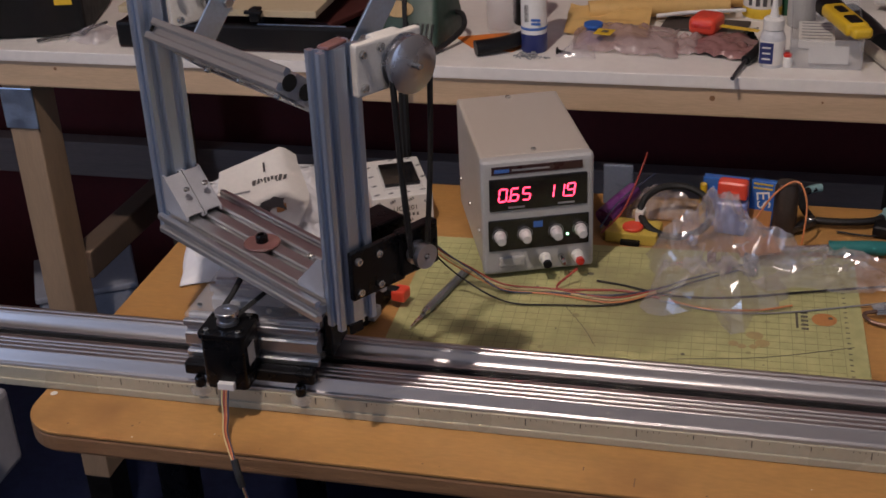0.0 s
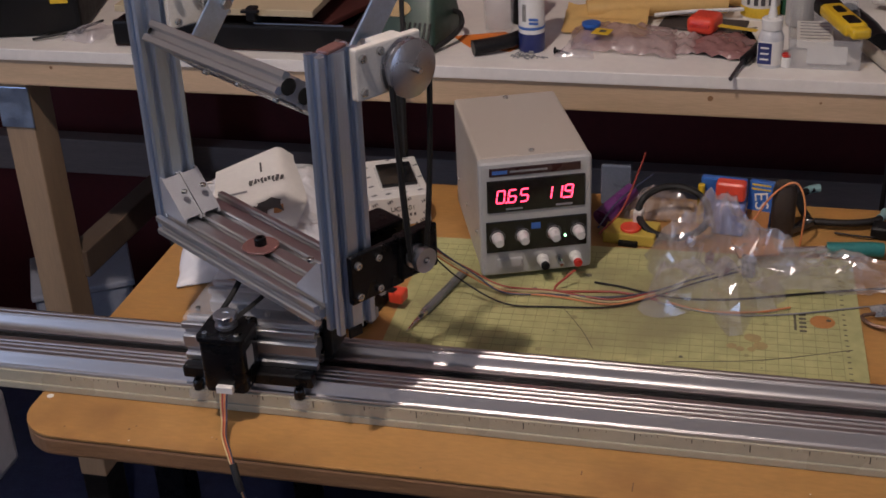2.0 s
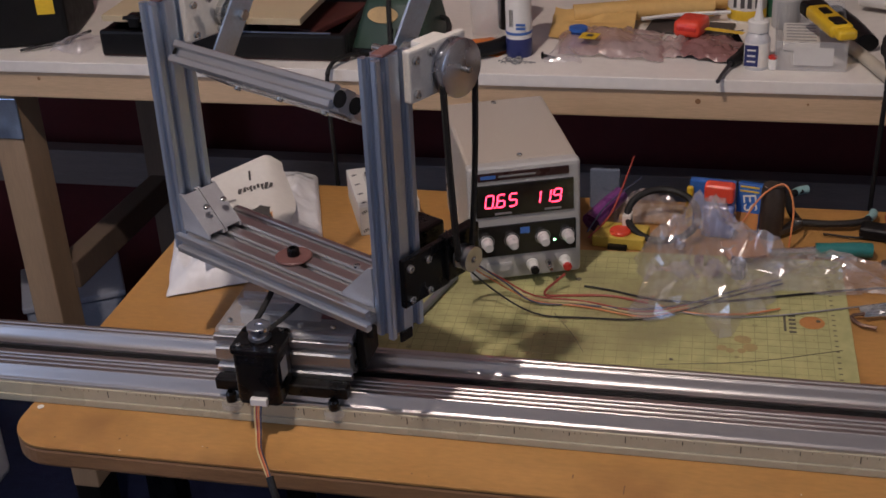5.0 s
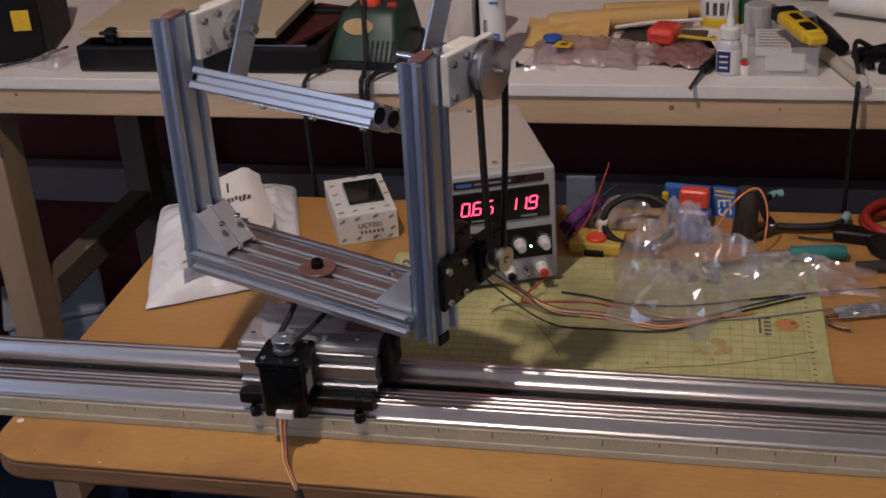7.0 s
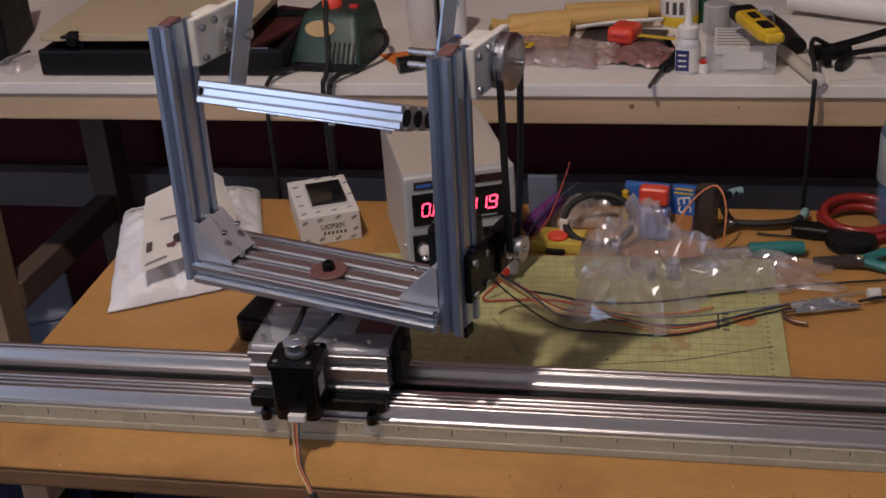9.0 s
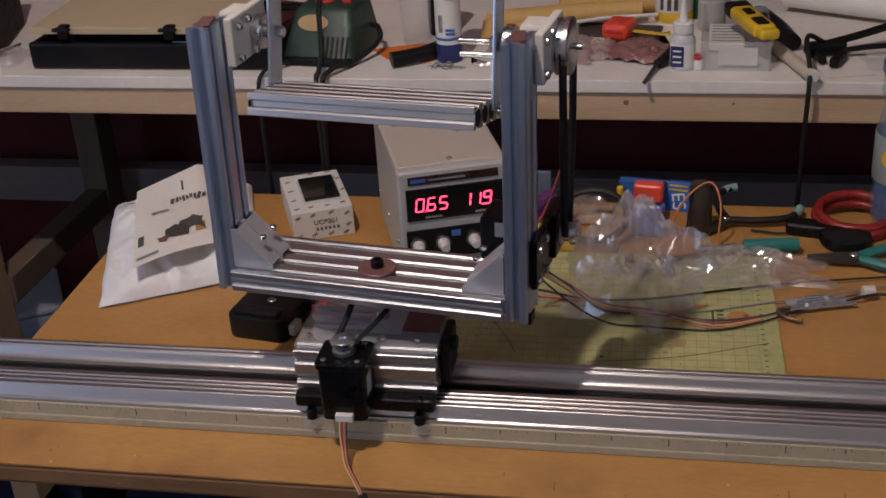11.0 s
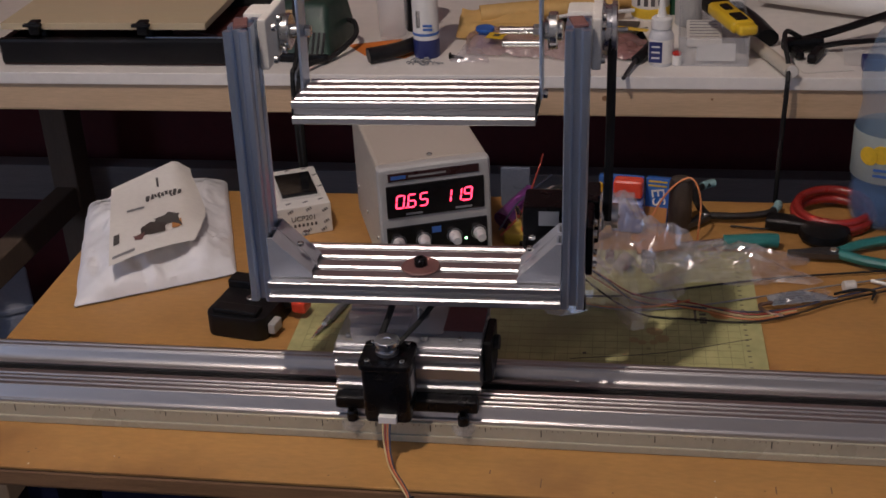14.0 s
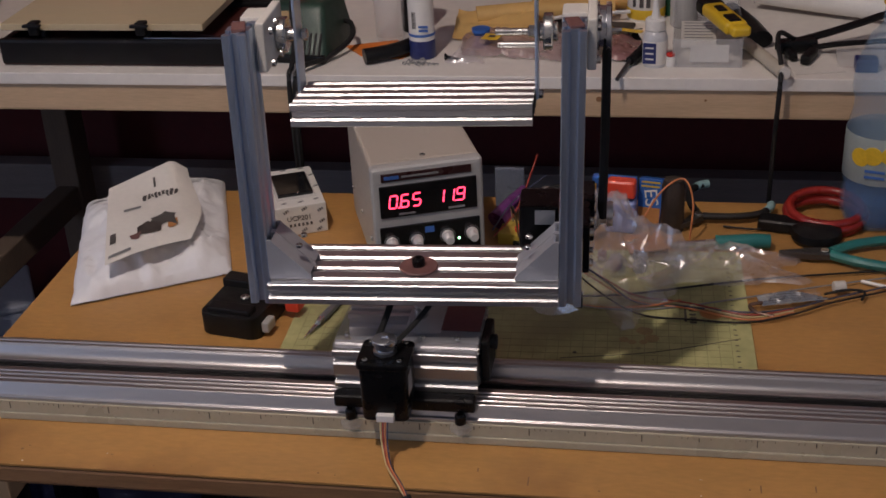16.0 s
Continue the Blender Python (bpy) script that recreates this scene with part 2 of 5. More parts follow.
def box(sx, sy, sz, at=(0, 0, 0), bev=0.0, seg=2, rot=None, bm=None):
    """A box with its centre at at; bevelled edges."""
    own = bmesh.new()
    bmesh.ops.create_cube(own, size=1.0)
    bmesh.ops.scale(own, vec=(sx, sy, sz), verts=own.verts)
    if bev:
        bmesh.ops.bevel(own, geom=own.edges[:], offset=bev, segments=seg, profile=0.6, affect="EDGES")
    if rot is not None:
        bmesh.ops.transform(own, matrix=rot, verts=own.verts)
    bmesh.ops.translate(own, vec=at, verts=own.verts)
    return join(bm, own)


def join(bm, own):
    if bm is None:
        return own
    me = bpy.data.meshes.new("tmp")
    own.to_mesh(me)
    own.free()
    bm.from_mesh(me)
    bpy.data.meshes.remove(me)
    return bm


def lathe(profile, at=(0, 0, 0), seg=28, axis="Z", bm=None, rot=None):
    """Turns (radius, height) pairs about an axis; open or closed at the ends by zero radii."""
    own = bmesh.new()
    rings = []
    for r, z in profile:
        if r < 1e-6:
            rings.append([own.verts.new((0, 0, z))])
        else:
            rings.append([own.verts.new((r * math.cos(2 * math.pi * k / seg), r * math.sin(2 * math.pi * k / seg), z)) for k in range(seg)])
    for a, b in zip(rings, rings[1:]):
        for k in range(seg):
            k2 = (k + 1) % seg
            if len(a) == 1 and len(b) == 1:
                continue
            if len(a) == 1:
                own.faces.new((a[0], b[k], b[k2]))
            elif len(b) == 1:
                own.faces.new((a[k], b[0], a[k2]))
            else:
                own.faces.new((a[k], b[k], b[k2], a[k2]))
    turn = {"X": Matrix.Rotation(math.pi / 2, 4, "Y"), "Y": Matrix.Rotation(-math.pi / 2, 4, "X"), "Z": Matrix.Identity(4)}[axis]
    if rot is not None:
        turn = rot @ turn
    bmesh.ops.transform(own, matrix=Matrix.Translation(at) @ turn, verts=own.verts)
    return join(bm, own)


def disc(r, h, at=(0, 0, 0), axis="Z", bev=0.0008, seg=28, bm=None, rot=None):
    bev = min(bev, h * 0.4, r * 0.4)
    return lathe([(0, 0), (r - bev, 0), (r, bev), (r, h - bev), (r - bev, h), (0, h)], at, seg, axis, bm, rot)


def spline(points, step=6):
    """A smooth line through points."""
    p = [Vector(q) for q in points]
    p = [p[0] * 2 - p[1]] + p + [p[-1] * 2 - p[-2]]
    out = []
    for i in range(1, len(p) - 2):
        for k in range(step):
            t = k / step
            a, b, c, d = p[i - 1], p[i], p[i + 1], p[i + 2]
            out.append(0.5 * (2 * b + (c - a) * t + (2 * a - 5 * b + 4 * c - d) * t * t + (3 * b - a - 3 * c + d) * t ** 3))
    return out + [p[-2]]


def tube(points, r, seg=8, step=6, bm=None, taper=None, flat=1.0):
    """A round line swept along a smooth path."""
    path = spline(points, step)
    own = bmesh.new()
    rings = []
    up = Vector((0.13, 0.21, 0.97))
    for i, q in enumerate(path):
        d = (path[min(i + 1, len(path) - 1)] - path[max(i - 1, 0)]).normalized()
        a = d.cross(up)
        if a.length < 1e-4:
            a = d.cross(Vector((1, 0, 0)))
        a.normalize()
        b = a.cross(d)
        rr = r if taper is None else r * (taper[0] + (taper[1] - taper[0]) * i / (len(path) - 1))
        rings.append([own.verts.new(q + a * (rr * math.cos(2 * math.pi * k / seg)) + b * (rr * flat * math.sin(2 * math.pi * k / seg))) for k in range(seg)])
    for a, b in zip(rings, rings[1:]):
        for k in range(seg):
            own.faces.new((a[k], a[(k + 1) % seg], b[(k + 1) % seg], b[k]))
    own.faces.new(rings[0][::-1])
    own.faces.new(rings[-1])
    return join(bm, own)


def prism(outline, h, at=(0, 0, 0), bev=0.0, rot=None, bm=None):
    """An outline in x, y raised by h."""
    own = bmesh.new()
    face = own.faces.new([own.verts.new((x, y, 0)) for x, y in outline])
    up = bmesh.ops.extrude_face_region(own, geom=[face])
    bmesh.ops.translate(own, vec=(0, 0, h), verts=[v for v in up["geom"] if isinstance(v, bmesh.types.BMVert)])
    if bev:
        edges = [e for e in own.edges if abs(e.verts[0].co.z - e.verts[1].co.z) < 1e-6]
        bmesh.ops.bevel(own, geom=edges, offset=bev, segments=2, profile=0.6, affect="EDGES")
    m = Matrix.Translation(at) @ (rot if rot is not None else Matrix.Identity(4))
    bmesh.ops.transform(own, matrix=m, verts=own.verts)
    return join(bm, own)


def rounded(sx, sy, r, n=6):
    """The outline of a rounded rectangle about the origin."""
    out = []
    for cx, cy, a0 in ((sx / 2 - r, sy / 2 - r, 0), (-sx / 2 + r, sy / 2 - r, 90), (-sx / 2 + r, -sy / 2 + r, 180), (sx / 2 - r, -sy / 2 + r, 270)):
        for k in range(n + 1):
            a = radians(a0 + 90 * k / n)
            out.append((cx + r * math.cos(a), cy + r * math.sin(a)))
    return out


def slot_profile(cells, s=0.02):
    """The outline of a V-slot extrusion, cells squares of s wide and one high, about its centre."""
    def side(n, length):
        pts = []
        for i in range(n):
            c = (i + 0.5) * s
            for da, db in ((-0.0047, 0), (-0.0030, 0.0017), (-0.0030, 0.0032), (-0.0052, 0.0032), (-0.0028, 0.0060), (0.0028, 0.0060), (0.0052, 0.0032), (0.0030, 0.0032), (0.0030, 0.0017), (0.0047, 0)):
                pts.append((c + da, db))
        return pts
    w, h, c = cells * s, s, 0.0009
    out = []
    for n, ln, org, ux, uy in ((cells, w, (-w / 2, -h / 2), (1, 0), (0, 1)), (1, h, (w / 2, -h / 2), (0, 1), (-1, 0)), (cells, w, (w / 2, h / 2), (-1, 0), (0, -1)), (1, h, (-w / 2, h / 2), (0, -1), (1, 0))):
        out.append((org[0] + ux[0] * c, org[1] + ux[1] * c))
        for a, b in side(n, ln):
            out.append((org[0] + ux[0] * a + uy[0] * b, org[1] + ux[1] * a + uy[1] * b))
        out.append((org[0] + ux[0] * (ln - c), org[1] + ux[1] * (ln - c)))
    return out


def extrusion(cells, length, rot=None, at=(0, 0, 0)):
    """A V-slot bar: its outline in x, y, raised along z by length, then turned and moved."""
    return prism(slot_profile(cells), length, at, rot=rot)


def bolt(r, h, at, axis="Z", bm=None):
    return lathe([(0, 0), (r, 0), (r, h * 0.8), (r * 0.8, h), (r * 0.5, h), (r * 0.5, h * 0.5), (0, h * 0.5)], at, 12, axis, bm)


def sheet(nx, ny, fn):
    """A grid of nx by ny cells whose points are fn(u, v), u and v from 0 to 1."""
    own = bmesh.new()
    g = [[own.verts.new(fn(i / nx, j / ny)) for j in range(ny + 1)] for i in range(nx + 1)]
    for i in range(nx):
        for j in range(ny):
            own.faces.new((g[i][j], g[i + 1][j], g[i + 1][j + 1], g[i][j + 1]))
    return own


def lettering(name, text, size, material, parent, m, label=""):
    """Raised words from the built-in font, as one mesh."""
    cu = bpy.data.curves.new("words", "FONT")
    cu.body, cu.size, cu.extrude, cu.align_x, cu.align_y = text, size, 0.0002, "CENTER", "CENTER"
    tmp = new("words", cu)
    dg = bpy.context.evaluated_depsgraph_get()
    me = bpy.data.meshes.new_from_object(tmp.evaluated_get(dg))
    bpy.data.objects.remove(tmp)
    me.materials.clear()
    me.materials.append(material)
    ob = new(name, me)
    ob.parent = parent
    ob.matrix_local = m
    if label:
        ob["label"] = label
    return ob


RX90 = Matrix.Rotation(math.pi / 2, 4, "X")
RZ = lambda a: Matrix.Rotation(radians(a), 4, "Z")
FRONT = RX90  # x right, y up, facing -y

# ---------------------------------------------------------------- the room
FLOOR = -0.72
ALONG_X = Matrix(((0, 0, 1, 0), (1, 0, 0, 0), (0, 1, 0, 0), (0, 0, 0, 1)))


def slab(name, sx, sy, sz, at, material, label):
    ob = part(name, box(sx, sy, sz), material)
    ob.location = at
    return tagged(ob, label, "", "", "structure")


slab("floor", 4.8, 4.2, 0.1, (0, -0.7, FLOOR - 0.05), carpet, "dark navy carpet floor under the table")
slab("wall_back", 4.8, 0.12, 0.90, (0, 1.16, FLOOR + 0.45), red_wall, "dark red painted wall below the bench height")
slab("wall_back", 4.8, 0.12, 0.44, (0, 1.16, FLOOR + 1.12), red_wall, "dark red painted wall behind the workbench")
# Unseen upper wall, added as a dull red reflector for the metal.
slab("wall_back", 4.8, 0.12, 1.16, (0, 1.16, FLOOR + 1.92), dull_wall, "unseen upper wall, dull brown-red for the metal's reflections")
slab("wall_front", 4.8, 0.12, 2.5, (0, -2.56, FLOOR + 1.25), cream_wall, "cream painted wall")
for side in (-1, 1):
    slab("wall_side", 0.12, 0.55, 2.5, (side * 2.36, -2.225, FLOOR + 1.25), cream_wall, "cream painted wall beside the window")
    slab("wall_side", 0.12, 2.15, 2.5, (side * 2.36, 0.025, FLOOR + 1.25), cream_wall, "cream painted wall beside the window")
    slab("wall_side", 0.12, 0.9, 0.92, (side * 2.36, -1.5, FLOOR + 0.46), cream_wall, "cream painted wall below the window")
    slab("wall_side", 0.12, 0.9, 0.38, (side * 2.36, -1.5, FLOOR + 2.31), cream_wall, "cream painted wall above the window")
slab("ceiling", 4.8, 4.2, 0.1, (0, -0.7, FLOOR + 2.55), white_ceiling, "plain white ceiling")


def room_window(name, x):
    w = thing(name, "white framed window in the side wall", "window", Matrix.Translation((x, -1.5, FLOOR + 1.52)), kind="structure")
    for y in (-0.425, 0.425):
        part("window_frame", box(0.06, 0.05, 1.2, (0, y, 0), 0.004), white_plastic, w)
    for z in (-0.575, 0.575):
        part("window_frame", box(0.06, 0.8, 0.05, (0, 0, z), 0.004), white_plastic, w)
    pane = part("pane", box(0.006, 0.8, 1.1), glass_mat, w)
    pane.visible_shadow = False


room_window("window_1", -2.36)
# Unseen, assumed window for the added right-hand daylight.
room_window("window_2", 2.36)


def bulb(at):
    b = thing("ceiling_lamp", "ceiling lamp on a short cord with an added light-blocking shade", "lamp", Matrix.Translation(at))
    top = FLOOR + 2.5 - at[2]
    part("cord", tube([(0, 0, 0.12), (0, 0, top * 0.5 + 0.06), (0, 0, top)], 0.004), white_plastic, b)
    part("socket", disc(0.02, 0.05, (0, 0, 0.075), bev=0.004), white_plastic, b)
    # Unseen dish, added to keep the bulb's light off the ceiling.
    part("shade", lathe([(0.021, 0.100), (0.045, 0.092), (0.090, 0.055), (0.125, 0.005), (0.127, 0.005), (0.092, 0.057), (0.046, 0.095), (0.021, 0.103)], seg=36), white_plastic, b, "unseen white shade, added to block light to the ceiling", True)


bulb(LAMP)

# ---------------------------------------------------------------- the table
TABLE = (-0.473, 0.80, -0.088, 0.497)


table_stain = M("brown_stain", (0.20, 0.10, 0.045), 0.5, 0.0, 0.2, 60)


def work_table():
    x0, x1, y0, y1 = TABLE
    t = thing("work_table", "orange-brown wood laminate work table with rounded corners, stained", "table", Matrix.Translation((0, 0, FLOOR)))
    h = -FLOOR
    out = [(x + (x0 + x1) / 2, y + (y0 + y1) / 2) for x, y in rounded(x1 - x0, y1 - y0, 0.045, 8)]
    part("tabletop", prism(out, 0.003, (0, 0, h - 0.003), 0.0008), laminate, t, "worn orange wood laminate surface")
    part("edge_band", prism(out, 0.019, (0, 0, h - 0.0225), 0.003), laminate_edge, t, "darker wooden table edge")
    # Legs are coloured black to stand in for the dark under the table.
    for x in (x0 + 0.075, x1 - 0.075):
        for y in (y0 + 0.16, y1 - 0.06):
            part("leg", box(0.034, 0.034, h - 0.023, (x, y, (h - 0.023) / 2), 0.004), black_metal, t, "square leg, black for the dark under the table")
    part("apron", box(x1 - x0 - 0.2, 0.018, 0.06, ((x0 + x1) / 2, y1 - 0.06, h - 0.054), 0.002), pine, t)
    rnd = random.Random(4)
    for k in range(15):
        x, y = rnd.uniform(-0.43, 0.42), rnd.uniform(-0.083, -0.045)
        r = rnd.uniform(0.0005, 0.0013)
        mt = rnd.choice((laminate_edge, laminate_edge, paper, copper_red) if k < 8 else (laminate_edge, table_stain))
        part("paint_speck", disc(r, 0.0003, (x, y, h - 0.0001), seg=9, bev=0.0001), mt, t)
    for x, y, a, d in ((0.30, -0.062, 70, 0.010), (0.105, -0.070, 82, 0.012), (0.345, -0.058, 110, 0.008), (0.06, -0.058, 60, 0.005)):
        part("scuff", box(0.0012, d, 0.0002, (x, y, h + 0.0001), rot=None), table_stain, t, "dark scuff mark")
    part("paint_speck", disc(0.0035, 0.0004, (-0.462, -0.028, h), seg=12, bev=0.0001), paper, t, "white paint spot")
    return t


work_table()

# ---------------------------------------------------------------- the workbench behind
BT = 0.147  # its top
BY = 0.53   # its front edge


def workbench():
    b = thing("workbench", "home-made pine workbench with a white melamine top", "workbench", Matrix.Translation((0, 0, FLOOR)))
    h = BT - FLOOR
    part("benchtop", box(2.9, 0.54, 0.016, (0.15, BY + 0.27, h - 0.008), 0.0015), white_top, b, "scuffed white melamine top")
    part("front_rail", box(2.9, 0.038, 0.037, (0.15, BY + 0.024, h - 0.0355), 0.003), pine, b, "pale knotty pine rail")
    part("back_rail", box(2.9, 0.038, 0.068, (0.15, 1.02, h - 0.378), 0.003), shaded_board, b, "grey cross rail, darkened for the shade under the bench")
    foot = 0.135
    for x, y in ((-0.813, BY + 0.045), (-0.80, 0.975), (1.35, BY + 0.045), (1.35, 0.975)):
        # Front legs take the shaded pine, back legs the still darker one.
        part("leg", box(0.045, 0.06, h - 0.055 - foot, (x, y, foot + (h - 0.055 - foot) / 2), 0.003), shaded_pine_v if y < 0.9 else deep_shade_pine, b, "square pine leg")
        part("foot_block", box(0.043, 0.058, foot, (x, y, foot / 2), 0.003), black_matt, b, "dark block under the leg")
    # Side rail, coloured dark for the shade under the bench.
    lo, hi = Vector((-0.800, 0.600, h - 0.368)), Vector((-0.800, 0.965, h - 0.382))
    part("brace", box((hi - lo).length, 0.036, 0.045, bev=0.003, rot=Matrix.Translation((lo + hi) / 2) @ (hi - lo).to_track_quat("X", "Z").to_matrix().to_4x4()), deep_shade_pine, b, "pine side rail, bench shade put into its colour")
    part("angle_bracket", box(0.05, 0.003, 0.06, (-0.813, BY + 0.0135, h - 0.09), 0.001), daylit_steel, b, "zinc angle bracket")
    for x, z, r in ((0.134, -0.030, 0.0035), (0.262, -0.030, 0.0016), (0.345, -0.025, 0.0015), (-0.74, -0.026, 0.0025), (-0.33, -0.020, 0.0014)):
        part("knot", disc(r, 0.0006, (x, BY + 0.0047, h + z), "Y", 0.0001, 12), laminate_edge, b)
    return b


workbench()

# ---------------------------------------------------------------- the slider
RAIL0, RAIL1 = -1.0, 0.85


def slider_rail():
    r = thing("slider_rail", "long ribbed aluminium slider rail lying on the table", "rail")
    prof = [(-0.0042, 0.0045), (-0.0042, 0.0126), (-0.0039, 0.0135), (-0.0032, 0.0141), (-0.0024, 0.0142), (-0.0015, 0.0150), (-0.0004, 0.0170), (0.0016, 0.0208), (0.0031, 0.0236)]

    def ribs(ys, w, z, h):
        """Half-round ribs across the top, one after another."""
        for y in ys:
            for k in range(9):
                q = math.pi * (1 - k / 8)
                prof.append((y + w / 2 * math.cos(q), z + h * math.sin(q)))
    ribs((0.0058, 0.0130, 0.0202), 0.0044, 0.0243, 0.0014)
    prof += [(0.0238, 0.0243), (0.0243, 0.0252), (0.0252, 0.0256), (0.0298, 0.0256), (0.0309, 0.0252), (0.0314, 0.0243), (0.0325, 0.0125), (0.0345, 0.0085), (0.0605, 0.0085), (0.0605, 0.0122), (0.0609, 0.0131), (0.0617, 0.0135), (0.0632, 0.0136),
             (0.0665, 0.0150), (0.0695, 0.0185), (0.0707, 0.0220), (0.0720, 0.0240)]
    ribs((0.0750, 0.0812), 0.0050, 0.0243, 0.0014)
    prof += [(0.0848, 0.0243), (0.0856, 0.0236), (0.0856, 0.0045)]
    part("extrusion", prism(prof, RAIL1 - RAIL0, (RAIL0, 0, 0), rot=ALONG_X), alu_rail, r, "mill-finish aluminium profile", True)
    # Black strip stands in for the shade at the bottom of the channel.
    for y0, y1 in ((0.0350, 0.0601),):
        part("channel_liner", box(RAIL1 - RAIL0, y1 - y0, 0.0015, ((RAIL0 + RAIL1) / 2, (y0 + y1) / 2, 0.0095)), black_matt, r, "black strip painting the shade in the channel")
    return r


rail = slider_rail()


# the rail stands on a plinth over the table; its true scale against the rest of the room
RISE = 0.0095
SIZE = 1 - RISE / 0.69
BASE = Vector((0.185, -0.948, 0.69)) * (1 - SIZE)


def ruler_strip():
    s = thing("ruler_strip", "pale glossy plastic measuring strip standing along the rail's front", "ruler")
    y, top = BASE.y - 0.0042 * SIZE, RISE + 0.0105
    x0, x1 = BASE.x - 0.88 * SIZE, BASE.x + 0.85 * SIZE
    part("strip", box(x1 - x0, 0.0024, top - 0.0006, ((x0 + x1) / 2, y - 0.0014, top / 2 + 0.0006), 0.0007), strip_mat, s)
    part("lower_step", box(x1 - x0, 0.0022, 0.0075, ((x0 + x1) / 2, y - 0.0036, 0.0041), 0.0010), strip_mat, s, "raised lower lip of the strip")
    rnd = random.Random(8)
    for k in range(-90, 161):
        x = BASE.x + SIZE * k * 0.005
        d = 0.0070 if k % 20 == 0 else 0.0042 if k % 10 == 0 else 0.0016
        if k % 10 == 0 or rnd.random() < 0.42:
            part("tick", box(0.0009 if k % 10 == 0 else 0.0005, 0.0003, d, (x, y - 0.0027, top - 0.0012 - d / 2)), tick_mat, s)
    return s


strip = ruler_strip()


def rail_plinth():
    p = thing("rail_plinth", "dark wooden plinth under the slider rail", "plinth")
    part("board", box(1.20, 0.070, RISE + 0.0036, (0.12, BASE.y + 0.042, (RISE + 0.0036) / 2 + 0.0003), 0.001), black_matt, p)


rail_plinth()

AXIS_Y = 0.055
SHAFT = (0.0494, 0.3416)  # depth behind the pan axis, height of the tilt shaft


# Colour of the red reflection laid onto the clear deck.
red_reflection = M("painted_red_reflection", (0.16, 0.05, 0.055), 0.35, 0.0, 0.2, 40, 0.1, alpha=0.75)


def carriage():
    c = thing("slider_carriage", "motorised slider carriage with a tall aluminium pan and tilt frame", "camera slider")
    cx = -0.007
    front = part("body_bar", prism(slot_profile(2), 0.132, (cx - 0.066, 0.0165, 0.0550), rot=ALONG_X @ Matrix.Rotation(math.pi / 2, 4, "Z")), alu, c, "short aluminium extrusion")
    back = front.copy()
    scene.collection.objects.link(back)
    back.location = (0, 0.066, 0)
    part("wheel_plate", box(0.122, 0.104, 0.006, (cx, 0.052, 0.0320), 0.001), black_matt, c, "black wheel plate")
    part("skirt", box(0.130, 0.013, 0.0130, (cx, -0.0015, 0.0298), 0.003, 3), black_metal, c, "black front skirt")
    for x in (-0.056, 0.045):
        for y in (-0.0100, 0.1060):
            w = part("wheel", lathe([(0, 0.0055), (0.008, 0.0055), (0.0105, 0.0085), (0.0105, 0.0115), (0.008, 0.0145), (0, 0.0145)], (x, y, 0)), clear_wheel, c, "clear V wheel", True)
            part("axle_bolt", bolt(0.0052, 0.0100, (x, y, 0.0145)), black_metal, w, "black bolt")
    part("deck", box(0.132, 0.094, 0.004, (cx, 0.058, 0.0775), 0.0008), acrylic, c, "clear acrylic deck plate")
    # Two thin coloured sheets paint the deck's red and blue-grey reflections.
    part("deck_label", box(0.036, 0.062, 0.0004, (0.040, 0.072, 0.0800)), red_reflection, c, "dark red reflection on the deck, added as a thin sheet")
    part("deck_label", box(0.034, 0.06, 0.0004, (0.004, 0.073, 0.0751)), psu_front, c, "blue grey reflection on the deck, added as a thin sheet")
    for x in (-0.062, 0.008, 0.040):
        part("deck_bolt", bolt(0.0026, 0.003, (x, 0.024, 0.0805)), steel, c)
    part("end_bracket", box(0.008, 0.045, 0.042, (0.0635, 0.050, 0.056), 0.002), black_plastic, c, "black end bracket")
    part("idler", disc(0.007, 0.006, (0.0672, 0.045, 0.068), "X"), black_rubber, c)
    # the pan motor
    mx, my = -0.0195, -0.0090
    motor = part("pan_motor", prism(rounded(0.0423, 0.0423, 0.005, 3), 0.0495, (mx, my, 0.0300), 0.0012), black_metal, c, "black square stepper motor", True)
    part("motor_rear_cap", prism(rounded(0.041, 0.041, 0.005, 3), 0.004, (mx, my, 0.0262), 0.001), black_plastic, motor)
    part("mounting_plate", prism(rounded(0.047, 0.045, 0.006, 3), 0.005, (mx, my, 0.0800), 0.0008), black_metal, motor, "black mounting plate")
    part("boss", disc(0.011, 0.002, (mx, my, 0.0850)), black_metal, motor)
    for dx in (-0.0155, 0.0155):
        for dy in (-0.0155, 0.0155):
            part("screw", bolt(0.0026, 0.0028, (mx + dx, my + dy, 0.0850)), steel, motor)
    part("pulley", lathe([(0, 0.0815), (0.0105, 0.0815), (0.0105, 0.0845), (0.0085, 0.0850), (0.0085, 0.0905), (0.0110, 0.0910), (0.0110, 0.0945), (0.0103, 0.0952), (0.0035, 0.0952), (0.0030, 0.0942), (0, 0.0942)], (mx, my, 0.0050)), alu_plain, motor, "aluminium belt pulley", True)
    part("plug", box(0.016, 0.006, 0.007, (mx + 0.001, my - 0.0235, 0.0320), 0.0008), white_plastic, motor, "white wire plug")
    part("motor_label", box(0.0004, 0.015, 0.020, (mx + 0.0213, my - 0.004, 0.058)), psu_front, motor, "pale label")
    for k, mt in enumerate((wire_yellow, wire_red, wire_orange, wire_blue)):
        o = (k - 1.5) * 0.0022
